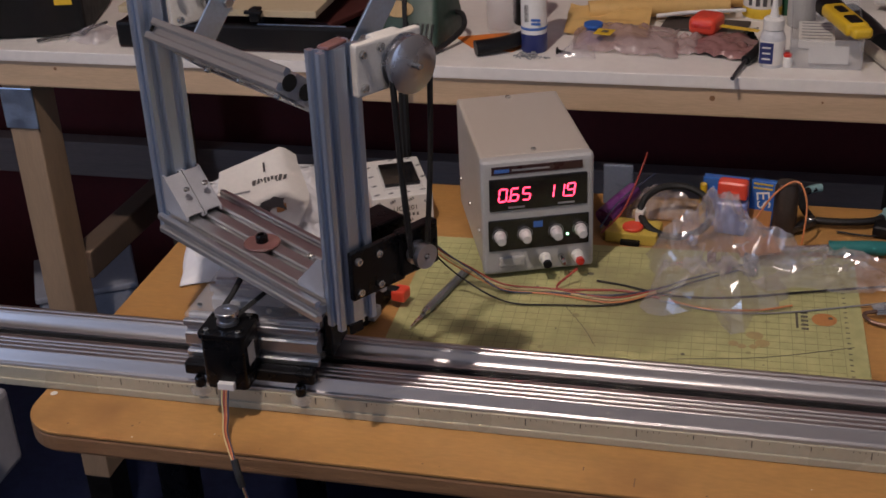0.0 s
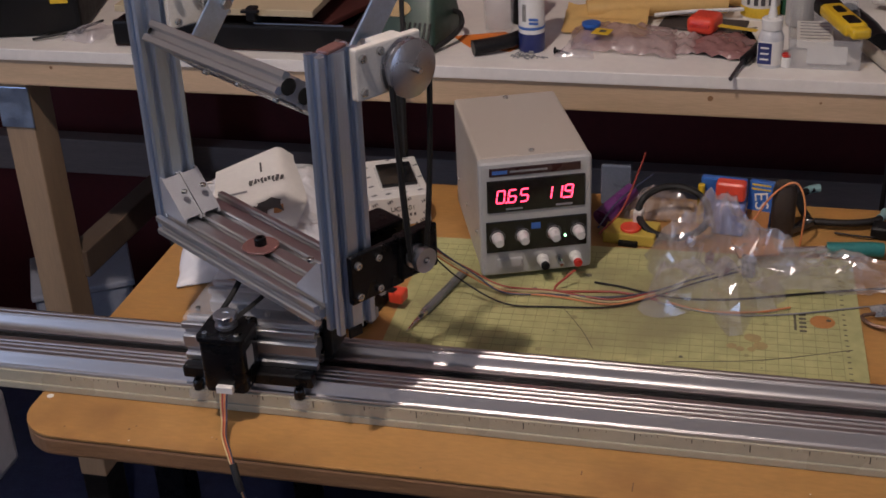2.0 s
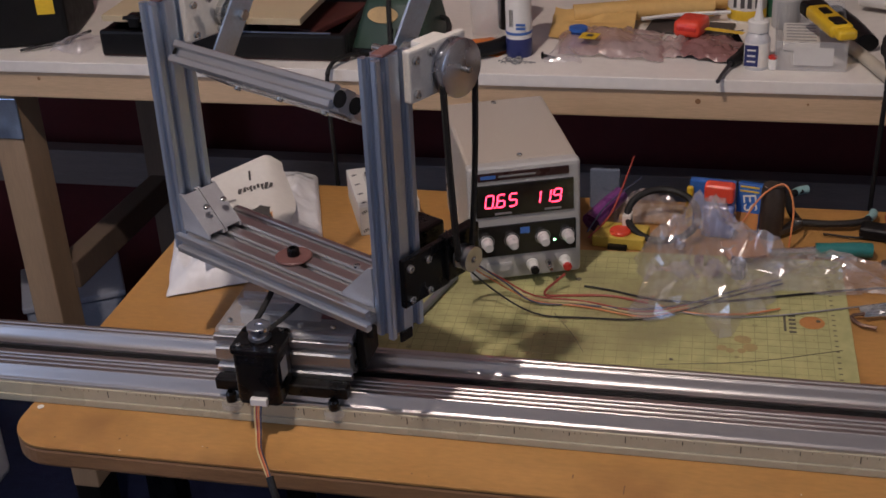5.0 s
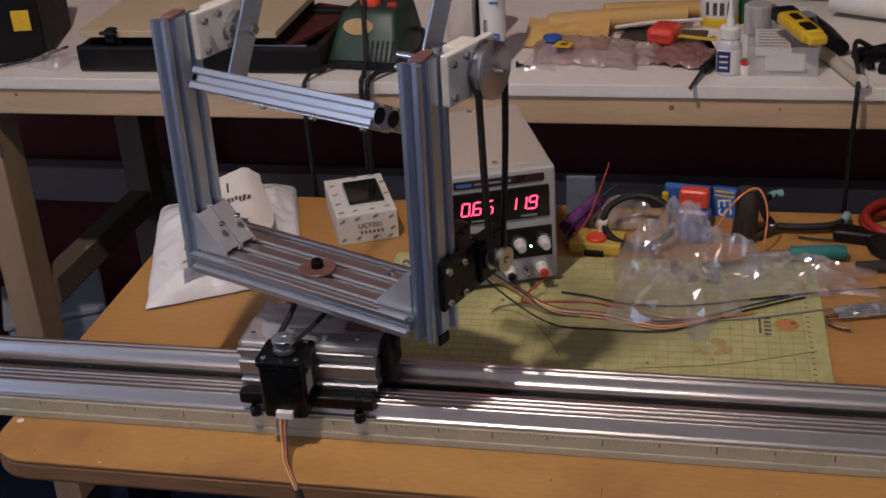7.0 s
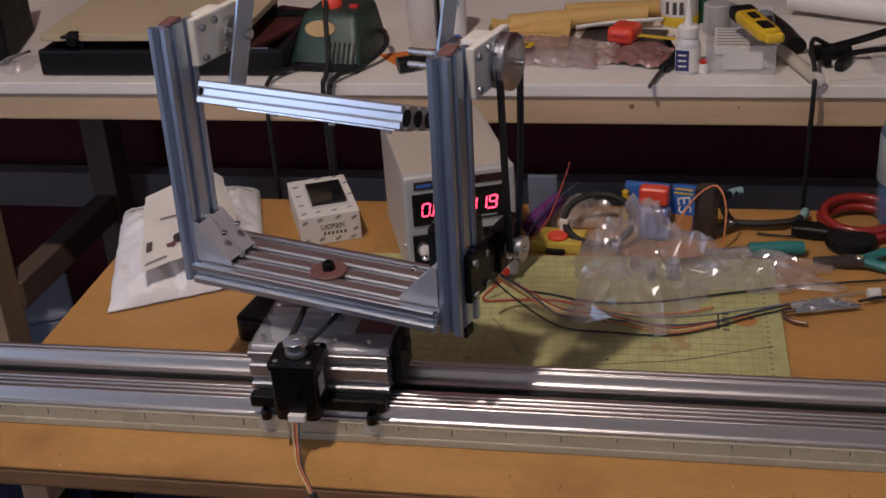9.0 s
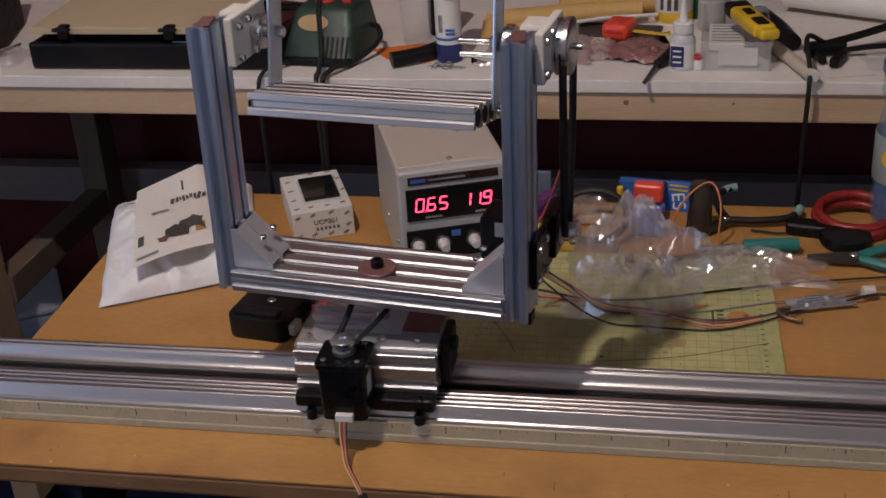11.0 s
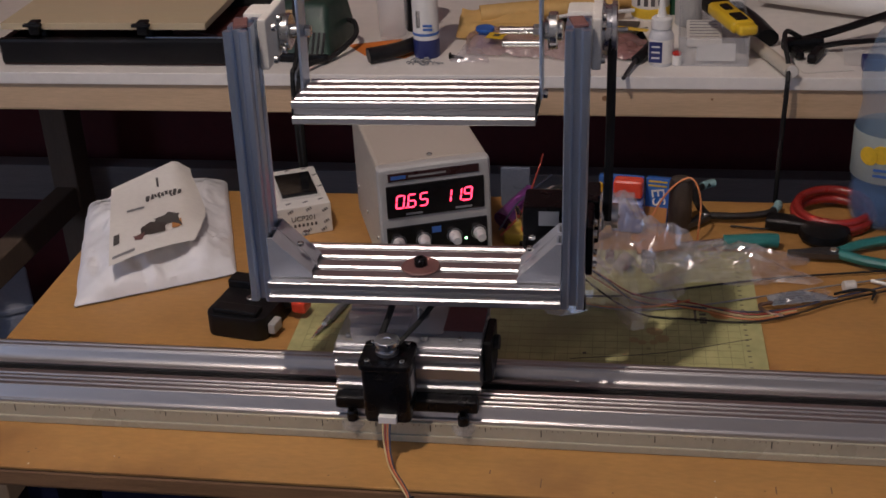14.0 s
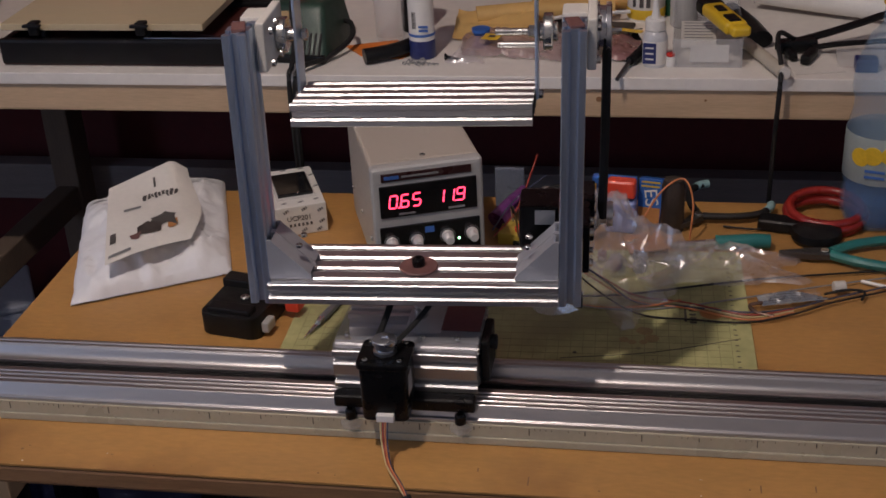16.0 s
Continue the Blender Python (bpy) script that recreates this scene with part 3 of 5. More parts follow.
        part("motor_wire", tube([(mx + o, my - 0.026, 0.029), (mx + o * 0.9, my - 0.030, 0.018), (mx + 0.002 + o * 0.7, my - 0.037, 0.006), (mx + 0.009 + o * 0.6, my - 0.056, 0.003),
                                 (mx + 0.022 + o * 0.6, my - 0.078, 0.0025), (mx + 0.032 + o * 0.4, my - 0.092, -0.006), (mx + 0.045 + o * 0.3, my - 0.098, -0.05), (mx + 0.07 + o, my - 0.11, -0.14)], 0.0008, 6), mt, motor)
    part("wire_sleeve", tube([(mx + 0.030, my - 0.089, -0.0005), (mx + 0.036, my - 0.0965, -0.013), (mx + 0.039, my - 0.0985, -0.022)], 0.0035), black_rubber, motor, "black heat-shrink sleeve")
    # the pan bearing and its belt
    part("pan_pulley", lathe([(0, 0.109), (0.022, 0.109), (0.022, 0.1105), (0.020, 0.111), (0.020, 0.1165), (0.022, 0.117), (0.022, 0.119), (0, 0.119)], (0, AXIS_Y + 0.004, 0), 40), black_plastic, c, "black pan pulley", True)
    part("pan_post", disc(0.006, 0.030, (0, AXIS_Y + 0.01, 0.0795)), steel, c, "steel pan axle")
    for x0, x1 in ((mx - 0.0086, -0.021), (mx + 0.0086, 0.021)):
        part("pan_belt", tube([(x0, my + 0.001, 0.0940), ((x0 + x1) / 2, (my + AXIS_Y) / 2, 0.1010), (x1, AXIS_Y, 0.1135)], 0.0030, 6, flat=0.6), black_rubber, c, "black rubber drive belt")
    return c


def pan_frame(c):
    """The turning frame; its origin lies on the pan axis."""
    L = 0.129
    base = part("pan_base", extrusion(4, 2 * L, ALONG_X, (-L, 0, 0.130)), alu, c, "wide slotted aluminium base bar")
    base.location = (0, AXIS_Y, 0)
    part("friction_disc", disc(0.0175, 0.0025, (0.003, -0.006, 0.1402), seg=36), copper_red, base, "red-brown fibre disc", True)
    part("pivot_bolt", bolt(0.0058, 0.008, (0.003, -0.006, 0.1425)), black_metal, base, "black socket bolt")
    for sgn in (-1, 1):
        x = sgn * (L + 0.0102)
        up = part("upright", extrusion(2, 0.252, RZ(90), (x, -0.0085, 0.114)), alu_v, base, "scuffed slotted aluminium upright")
        # corner brackets
        for v in (-0.0195, 0.0015):
            tri = [(0, 0), (0.038, 0), (0.038, 0.004), (0.004, 0.038), (0, 0.038)]
            rot = Matrix(((-sgn, 0, 0, 0), (0, 0, 1, 0), (0, 1, 0, 0), (0, 0, 0, 1)))
            br = part("corner_bracket", prism(tri, 0.0024, (sgn * L, v - 0.010, 0.1402), rot=rot), bracket_cast, base, "aluminium corner bracket")
            prism_bm = prism(tri, 0.0024, (sgn * L, v + 0.0076, 0.1402), rot=rot)
            part("corner_bracket", prism_bm, bracket_cast, base)
            d = Vector((sgn * (L - 0.020), v, 0.1402 + 0.020))
            part("bracket_plate", box(0.0465, 0.0175, 0.0024, d, 0.0004, rot=Matrix.Rotation(radians(45 if sgn < 0 else -45), 4, "Y")), bracket_cast, base)
            for q in (-0.009, 0.009):
                p = d + Vector((-sgn * q * 0.7 - sgn * 0.001, 0, q * 0.7 + 0.001))
                part("bracket_bolt", bolt(0.0032, 0.003, tuple(p)), steel, base)
        # plates that carry the tilt shaft
        inner = sgn * L
        for face, off in ((0, -0.0045),) if sgn < 0 else ((1, 0.0245),):
            px = sgn * (L + off)
            part("bearing_plate", box(0.008, 0.068, 0.044, (px, SHAFT[0] - 0.0145, 0.3450), 0.002), hdpe, base, "white plastic bearing plate")
            for dv, dz in ((-0.042, 0.016), (-0.042, -0.012), (-0.024, 0.018), (-0.014, -0.013)):
                part("plate_bolt", bolt(0.0036, 0.0034, (px + sgn * (0.004 if face else -0.0075), SHAFT[0] + dv, 0.3425 + dz), "X"), steel, base)
        part("bearing_block", box(0.022, 0.030, 0.040, (sgn * (L + 0.010), SHAFT[0] - 0.001, 0.3425), 0.003), hdpe, base, "white plastic bearing block")
        part("flange", disc(0.016, 0.008, (inner - (0.017 if sgn > 0 else -0.009), SHAFT[0], SHAFT[1]), "X", 0.001), steel, base, "steel bearing flange", True)
        part("tape_residue", box(0.012, 0.024, 0.003, (x, -0.008, 0.3672), 0.0013, rot=RZ(14)), copper_red, base, "torn brown tape residue")
    # tilt drive on the outer side
    ux = L + 0.0205
    part("tilt_motor_plate", box(0.006, 0.058, 0.046, (ux + 0.003, 0.012, 0.165), 0.0015), black_metal, base, "black tilt motor plate")
    for dv in (-0.012, 0.010):
        for dz in (-0.016, 0.014):
            part("plate_bolt", bolt(0.0036, 0.0034, (ux + 0.006, 0.002 + dv, 0.165 + dz), "X"), steel, base)
    tm = part("tilt_motor", box(0.036, 0.0423, 0.0423, (L - 0.0195, 0.046, 0.165), 0.003), black_metal, base, "black square stepper motor")
    part("motor_label", box(0.018, 0.0004, 0.014, (L - 0.014, 0.0245, 0.176)), psu_front, base, "pale printed label")
    part("motor_face", box(0.012, 0.0423, 0.0423, (ux + 0.004, 0.056, 0.168), 0.002), black_metal, base)
    part("tilt_shaft_small", disc(0.0025, 0.018, (ux + 0.010, SHAFT[0], 0.168), "X"), steel, base)
    part("small_pulley", lathe([(0, 0), (0.0115, 0), (0.0115, 0.002), (0.009, 0.0025), (0.009, 0.0085), (0.0115, 0.009), (0.0115, 0.0145), (0.0035, 0.0145), (0.003, 0.013), (0, 0.013)], (ux + 0.012, SHAFT[0], 0.168), 28, "X"), alu_plain, base, "small aluminium pulley", True)
    for dv, k in ((-0.0105, -0.0222), (0.0105, 0.0222)):
        part("tilt_belt", tube([(ux + 0.0165, SHAFT[0] + dv * 0.85, 0.168), (ux + 0.0170, SHAFT[0] + (dv + k) / 2, 0.255), (ux + 0.0165, SHAFT[0] + k * 0.92, SHAFT[1])], 0.0045, 6, flat=0.6), black_rubber, base, "black rubber drive belt")
    part("belt_clamp", box(0.003, 0.014, 0.010, (L + 0.02, -0.012, 0.1125), 0.001), black_plastic, base)
    for k, mt in enumerate((black_rubber, wire_orange, wire_yellow)):
        part("motor_wire", tube([(L - 0.045, 0.066, 0.160 - k * 0.004), (L - 0.048, 0.085, 0.158), (L - 0.046, 0.115, 0.135), (L - 0.044, 0.135, 0.100)], 0.0010, 6), mt, base)
    # the uprights lean a little
    lean = Matrix(((1, 0, 0.018, -0.018 * 0.13), (0, 1, 0, 0), (0, 0, 1, 0), (0, 0, 0, 1)))
    for ob in base.children:
        ob.data.transform(lean)
    return base


def tilt_parts(base):
    """The parts that swing about the tilt shaft; their origins lie on it."""
    L, out = 0.129, []
    a, u0, half = 0.044, 0.006, 0.1023
    tray = part("tilt_tray", extrusion(4, 2 * half, ALONG_X, (u0 - half, -0.0285, -a - 0.010)), alu, base, "slotted aluminium camera tray")
    out.append(tray)
    out.append(part("tray_stiffener", box(0.16, 0.03, 0.002, (u0 + 0.01, -0.038, -a - 0.0212), 0.0005), steel, base, "thin steel plate under the tray"))
    for x, y in ((0.03, -0.045), (0.085, -0.045), (-0.04, -0.03)):
        out.append(part("tray_bolt", bolt(0.0032, -0.003, (x, y, -a - 0.022)), steel, base))
    for sgn in (-1, 1):
        x = u0 + sgn * (half + 0.0018)
        for dv in (-0.0585, -0.0385, -0.0185):
            out.append(part("profile_bore", disc(0.0074, 0.0006, (u0 + sgn * (half + 0.0001) - (0.0006 if sgn < 0 else 0), dv, -a - 0.010), "X", 0.0001, 16), hole_dark, base, "dark profile bore"))
        out.append(part("swing_arm", box(0.0026, 0.025, a + 0.098, (x, -0.004, (-a - 0.012 + 0.086) / 2), 0.0008), daylit_steel, base, "zinc-plated flat steel arm"))
        out.append(part("arm_bolt", bolt(0.004, 0.004, (x + (0.0013 if sgn > 0 else -0.0053), -0.004, -a - 0.010), "X"), steel, base))
        out.append(part("arm_nut", disc(0.0055, 0.006, (x - (sgn * 0.0016) - (0.006 if sgn > 0 else 0), 0, 0), "X", 0.001, 6), steel, base))
        if sgn > 0:
            out.append(part("shaft_hub", disc(0.0085, 0.016, (x + 0.002, 0, 0), "X", 0.001), steel, base, "steel hub", True))
            out.append(part("shaft_stub", disc(0.0032, 0.036, (x - 0.036, 0, 0), "X", 0.0006, 14), steel, base, "thin steel shaft", True))
            out.append(part("shaft_stub", disc(0.0028, 0.034, (x - 0.034, -0.002, -0.011), "X", 0.0006, 14), steel, base, "long steel bolt", True))
        else:
            out.append(part("shaft_hub", disc(0.006, 0.014, (x - 0.016, 0, 0), "X", 0.001), steel, base, "steel hub", True))
    ux = L + 0.0315
    out.append(part("tilt_pulley", lathe([(0, 0), (0.0245, 0), (0.0245, 0.0018), (0.0215, 0.0024), (0.0215, 0.0072), (0.0245, 0.0078), (0.0245, 0.0115), (0.0235, 0.0122), (0, 0.0122)], (ux + 0.001, 0, 0), 44, "X"), alu_plain, base, "large aluminium tilt pulley", True))
    out.append(part("tilt_shaft", disc(0.0027, 0.052, (ux - 0.030, 0, 0), "X", 0.0006, 14), steel, base, "thin steel shaft", True))
    # the tray hangs a little behind and below the arms' middle line
    for ob in out:
        if ob.name.split(".")[0] in ("tilt_tray", "tray_stiffener", "tray_bolt", "profile_bore"):
            ob.data.transform(Matrix.Translation((0, 0.0045, -0.0020)))
    for ob in out:
        ob.location = (0, SHAFT[0], SHAFT[1])
    return out


slider = carriage()
turning = pan_frame(slider)
tilting = tilt_parts(turning)

def to_size(ob, seen):
    if ob.type == "MESH" and ob.data.name not in seen:
        seen.add(ob.data.name)
        ob.data.transform(Matrix.Scale(SIZE, 4))
    ob.location = ob.location * SIZE
    for ch in ob.children:
        to_size(ch, seen)


sized = set()
for ob in (rail, slider):
    to_size(ob, sized)
rail.location = BASE

# ---------------------------------------------------------------- the power supply


def power_supply():
    W, D, H = 0.120, 0.192, 0.134
    ang = math.degrees(math.atan2(0.298 - 0.255, 0.022 + 0.092))
    p = thing("bench_power_supply", "putty-grey bench power supply with lit red digits", "power supply", Matrix.Translation((-0.035, 0.2765, 0.0)) @ RZ(ang))
    z0 = 0.008
    part("case", box(W, D - 0.012, H, (0, 0.012 + (D - 0.012) / 2, z0 + H / 2), 0.004), psu_paint, p, "putty-grey steel case")
    part("front_bezel", box(W + 0.002, 0.016, H + 0.001, (0, 0.006, z0 + H / 2), 0.0055, 3), psu_front, p, "light grey plastic front")
    for x in (-0.045, 0.045):
        for y in (0.02, D - 0.03):
            part("foot", disc(0.008, 0.0085, (x, y, 0)), black_rubber, p)
    f = -0.0022
    part("name_strip", box(0.098, 0.002, 0.009, (-0.001, f, z0 + 0.1235), 0.0005), psu_maroon, p, "dark maroon name strip")
    part("logo_bar", box(0.016, 0.0006, 0.004, (-0.039, f - 0.0012, z0 + 0.1235)), ink_blue, p)
    part("logo_bar", box(0.04, 0.0006, 0.0022, (-0.008, f - 0.0012, z0 + 0.1235)), ink_grey, p)
    disp = part("display_window", box(0.106, 0.003, 0.037, (0, f, z0 + 0.0955), 0.0008), psu_panel, p, "black display window")
    part("control_panel", box(0.110, 0.003, 0.0365, (0, f, z0 + 0.0475), 0.0008), psu_panel, p, "black control panel")
    part("logo_patch", box(0.010, 0.0006, 0.007, (-0.001, f - 0.0018, z0 + 0.058)), ink_blue, p)
    seg = {"a": (0, 1, 1), "b": (1, 0.5, 0), "c": (1, -0.5, 0), "d": (0, -1, 1), "e": (-1, -0.5, 0), "f": (-1, 0.5, 0), "g": (0, 0, 1)}
    shapes = {"0": "abcdef", "6": "acdefg", "5": "acdfg", "1": "bc", "9": "abcdfg"}
    shear = Matrix(((1, 0, 0.13, 0), (0, 1, 0, 0), (0, 0, 1, 0), (0, 0, 0, 1)))

    def digit(ch, x, dot=False):
        bm = bmesh.new()
        w, hh = 0.0040, 0.0072
        for s in shapes[ch]:
            sx, sz, flat = seg[s]
            box(0.0066 if flat else 0.0016, 0.0006, 0.0016 if flat else 0.0060, (sx * w, 0, sz * hh), 0.0002, 1, bm=bm)
        if dot:
            box(0.0018, 0.0006, 0.0018, (w + 0.0028, 0, -hh), 0.0002, 1, bm=bm)
        bmesh.ops.transform(bm, matrix=Matrix.Translation((x, f - 0.0019, z0 + 0.0955)) @ shear, verts=bm.verts)
        part("digit", bm, led_red, disp, "glowing red digit")
    for ch, x, dot in (("0", -0.0385, True), ("6", -0.0260, False), ("5", -0.0130, False), ("1", 0.0125, False), ("1", 0.0235, True), ("9", 0.0350, False)):
        digit(ch, x, dot)
    part("caption_bar", box(0.018, 0.0004, 0.0022, (-0.024, f - 0.0017, z0 + 0.0805)), ink_grey, disp)
    part("caption_bar", box(0.018, 0.0004, 0.0022, (0.030, f - 0.0017, z0 + 0.0805)), ink_grey, disp)
    for x in (-0.043, -0.0155, 0.0185, 0.0455):
        k = part("knob", lathe([(0, 0), (0.0066, 0), (0.0066, 0.004), (0.0054, 0.005), (0.0050, 0.014), (0.0042, 0.015), (0, 0.015)], (x, f - 0.0015, z0 + 0.0475), 20, "Y", rot=Matrix.Rotation(math.pi, 4, "Z")), knob_mat, p, "pale grey control knob", True)
        part("knob_ring", lathe([(0.0076, 0), (0.0082, 0.0006), (0.0088, 0)], (x, f - 0.0012, z0 + 0.0475), 24, "Y", rot=Matrix.Rotation(math.pi, 4, "Z")), ink_grey, k)
    part("pilot_lamp", disc(0.0014, 0.002, (0.031, f - 0.0032, z0 + 0.043), "Y", 0.0004, 12), led_green, p, "lit green pilot lamp")
    part("power_switch", box(0.028, 0.005, 0.011, (-0.030, f - 0.001, z0 + 0.0155), 0.002), psu_front, p, "grey push switch")
    for x, mt, lab in ((0.006, black_plastic, "black binding post"), (0.024, steel, "small metal earth post"), (0.042, red_plastic, "red binding post")):
        r = 0.003 if mt is steel else 0.0055
        k = part("terminal", lathe([(0, 0), (r * 1.2, 0), (r * 1.2, 0.003), (r, 0.004), (r, 0.013), (r * 0.8, 0.014), (0, 0.014)], (x, f - 0.001, z0 + 0.016), 18, "Y", rot=Matrix.Rotation(math.pi, 4, "Z")), white_plastic if mt is not steel else steel, p, "pale terminal sleeve", True)
        part("terminal_cap", disc(r * 0.85, 0.005, (x, f - 0.0195, z0 + 0.016), "Y"), mt, k, lab)
    for x, y in ((0.0, 0.022), (0.0, D - 0.012)):
        part("case_screw", bolt(0.0032, 0.0022, (x, y, z0 + H)), steel, p)
    for y in (0.03, 0.10, 0.17):
        part("case_screw", bolt(0.0026, -0.002, (-W / 2, y, z0 + 0.04), "X"), steel, p)
    for i in range(5):
        part("vent_slot", box(0.0006, 0.05, 0.003, (W / 2, 0.12, z0 + 0.05 + i * 0.008)), hole_dark, p)
    # leads to the terminals
    return p


power_supply()

# ---------------------------------------------------------------- on the table


def cutting_mat():
    m = thing("cutting_mat", "stained yellow-green cutting mat with a printed grid", "cutting mat", Matrix.Translation((0.308, 0.10, 0)) @ RZ(1.5))
    Wm, Dm = 0.475, 0.262
    part("mat_sheet", prism([(x - Wm / 2, y + Dm / 2) for x, y in rounded(Wm, Dm, 0.006, 4)], 0.002, (0, 0, 0.0003), 0.0004), mat_green, m)
    n = 36
    for i in range(n + 1):
        part("grid_line", box(0.0006, Dm - 0.03, 0.0002, (-0.022 - i * 0.0122, Dm / 2, 0.00235)), mat_line, m)
    for j in range(20):
        part("grid_line", box(0.0122 * n, 0.0006, 0.0002, (-0.022 - 0.0061 * n, 0.015 + j * 0.0122, 0.00238)), mat_line, m)
    part("logo_disc", disc(0.0125, 0.0002, (-0.038, 0.125, 0.0023), seg=24, bev=0.00005), orange_print, m, "faded orange print")
    for y in (0.105, 0.113, 0.121, 0.129, 0.137):
        part("print_bar", box(0.007, 0.004, 0.0002, (-0.0575, y, 0.0024)), mat_ink, m)
    part("print_bar", box(0.0025, 0.030, 0.0002, (-0.065, 0.121, 0.0024)), mat_ink, m)
    for k in range(24):
        part("scale_mark", box(0.0035, 0.0016, 0.0002, (-0.0165, 0.012 + k * 0.010, 0.0024)), mat_ink, m)
    rnd = random.Random(11)
    for k in range(30):
        a = (rnd.uniform(-0.44, -0.03), rnd.uniform(0.02, 0.20))
        part("stain", disc(rnd.uniform(0.0008, 0.004), 0.00015, (*a, 0.00245), seg=9, bev=0.00003), rnd.choice((mat_ink, mat_line, mat_line)), m)
    glue = M("brown_glue_stain", (0.36, 0.27, 0.11), 0.5, 0, 0.2, 60)
    for k in range(9):
        a = rnd.uniform(0, 6.28)
        part("stain", disc(rnd.uniform(0.003, 0.008), 0.0001, (-0.115 + 0.016 * math.cos(a), 0.075 + 0.012 * math.sin(a), 0.00242 + k * 0.00001), seg=11, bev=0.00003), glue, m, "brown glue stain")
    part("cut_line", tube([(-0.19, 0.030, 0.0024), (-0.10, 0.045, 0.0024), (-0.012, 0.075, 0.0024)], 0.0005, 4), mat_ink, m, "long dark cut line")
    part("cut_line", tube([(-0.30, 0.118, 0.0024), (-0.277, 0.078, 0.0024), (-0.262, 0.044, 0.0024)], 0.0004, 4), mat_ink, m)
    return m


cutting_mat()


def mailer_bag():
    b = thing("mailing_bag", "white plastic mailing bag, padded and crumpled", "parcel")
    bl, br, tl, tr = Vector((-0.424, 0.188, 0)), Vector((-0.266, 0.274, 0)), Vector((-0.505, 0.425, 0)), Vector((-0.350, 0.512, 0))

    def top(u, v, up=True):
        p = bl.lerp(br, u).lerp(tl.lerp(tr, u), v)
        e = max(0.0, math.sin(math.pi * u)) ** 0.42 * max(0.0, math.sin(math.pi * min(1, v * 0.93))) ** 0.40
        z = 0.002 + (0.044 * e * (1.0 - 0.25 * v) if up else 0.0)
        w = noise.noise(p * 15) * 0.010 + noise.noise(p * 44) * 0.006
        w -= abs(noise.noise(Vector((p.x * 30 + p.y * 16, p.y * 14 - p.x * 9, 8)))) * 0.013 * (1.15 - v)
        w += abs(noise.noise(p * 85)) * 0.005 - abs(noise.noise(Vector((p.x * 46 - p.y * 20, p.y * 50, 3)))) * 0.007 * (1.1 - v)
        if up:
            z += w * min(1, e * 1.6)
        edge = 0.004 * noise.noise(p * 30)
        return p + Vector((edge * (0.5 - u), edge, max(z, 0.0015) + (0.001 if up else 0)))
    bm = sheet(64, 64, lambda u, v: top(u, v))
    own = sheet(44, 44, lambda u, v: top(u, v, False))
    join(bm, own)
    part("bag", bm, mailer, b, "", True)
    part("seal_flap", sheet(40, 3, lambda u, v: top(0.03 + 0.94 * u, 0.90 + 0.085 * v) + Vector((0, 0, 0.0016))), mailer, b, "folded sealing flap", True)
    # the printed leaflet, curled up at its far end
    leaf_bl, leaf_br, leaf_tl, leaf_tr = Vector((-0.385, 0.208, 0)), Vector((-0.310, 0.276, 0)), Vector((-0.447, 0.378, 0)), Vector((-0.372, 0.448, 0))

    def leaf(u, v):
        p = leaf_bl.lerp(leaf_br, u).lerp(leaf_tl.lerp(leaf_tr, u), v)
        z = 0.043 + 0.012 * v + 0.014 * v * v * u + 0.004 * math.sin(3.1 * u + 2 * v) * (1 - v) + 0.005 * math.sin(7 * v) * u
        z -= 0.020 * max(0.0, u - 0.82) / 0.18 * v
        p += Vector((0.016, -0.004, 0)) * max(0.0, math.sin(math.pi * min(1.0, v * 1.05))) * u ** 3
        return p + Vector((0, 0, z))
    leaflet = thing("leaflet", "white printed leaflet with a dark photograph, curling", "paper")
    part("page", sheet(14, 14, leaf), paper, leaflet, "", True)

    def patch(u0, u1, v0, v1, name, mt, label="", rag=0.0):
        def fn(u, v):
            q = leaf(u0 + (u1 - u0) * u, v0 + (v1 - v0) * v)
            return q + Vector((rag * noise.noise(q * 90), rag * noise.noise(q * 90 + Vector((5, 5, 5))), 0.0008))
        part(name, sheet(10, 8, fn), mt, leaflet, label)
    patch(0.36, 0.60, 0.18, 0.34, "photo", photo_dark, "dark photograph of a machine", 0.012)
    patch(0.50, 0.78, 0.24, 0.40, "photo", ink, "dark photograph of a machine", 0.012)
    patch(0.70, 0.80, 0.20, 0.30, "photo_accent", orange_print, "faded orange part of the photograph", 0.006)
    patch(0.30, 0.40, 0.15, 0.22, "photo_accent", copper_red, "", 0.006)
    patch(0.05, 0.12, 0.20, 0.32, "print_bar", ink)
    for k in range(9):
        patch(0.44 + k * 0.042, 0.47 + k * 0.042, 0.66 + 0.012 * (k % 3), 0.73 + 0.012 * (k % 2), "scribble", ink, "", 0.004)
    patch(0.56, 0.585, 0.80, 0.90, "arrow", ink, "printed arrow")
    patch(0.04, 0.30, 0.05, 0.08, "print_bar", ink_grey)
    patch(0.20, 0.40, 0.58, 0.61, "print_bar", ink_grey)
    return b


mailer_bag()


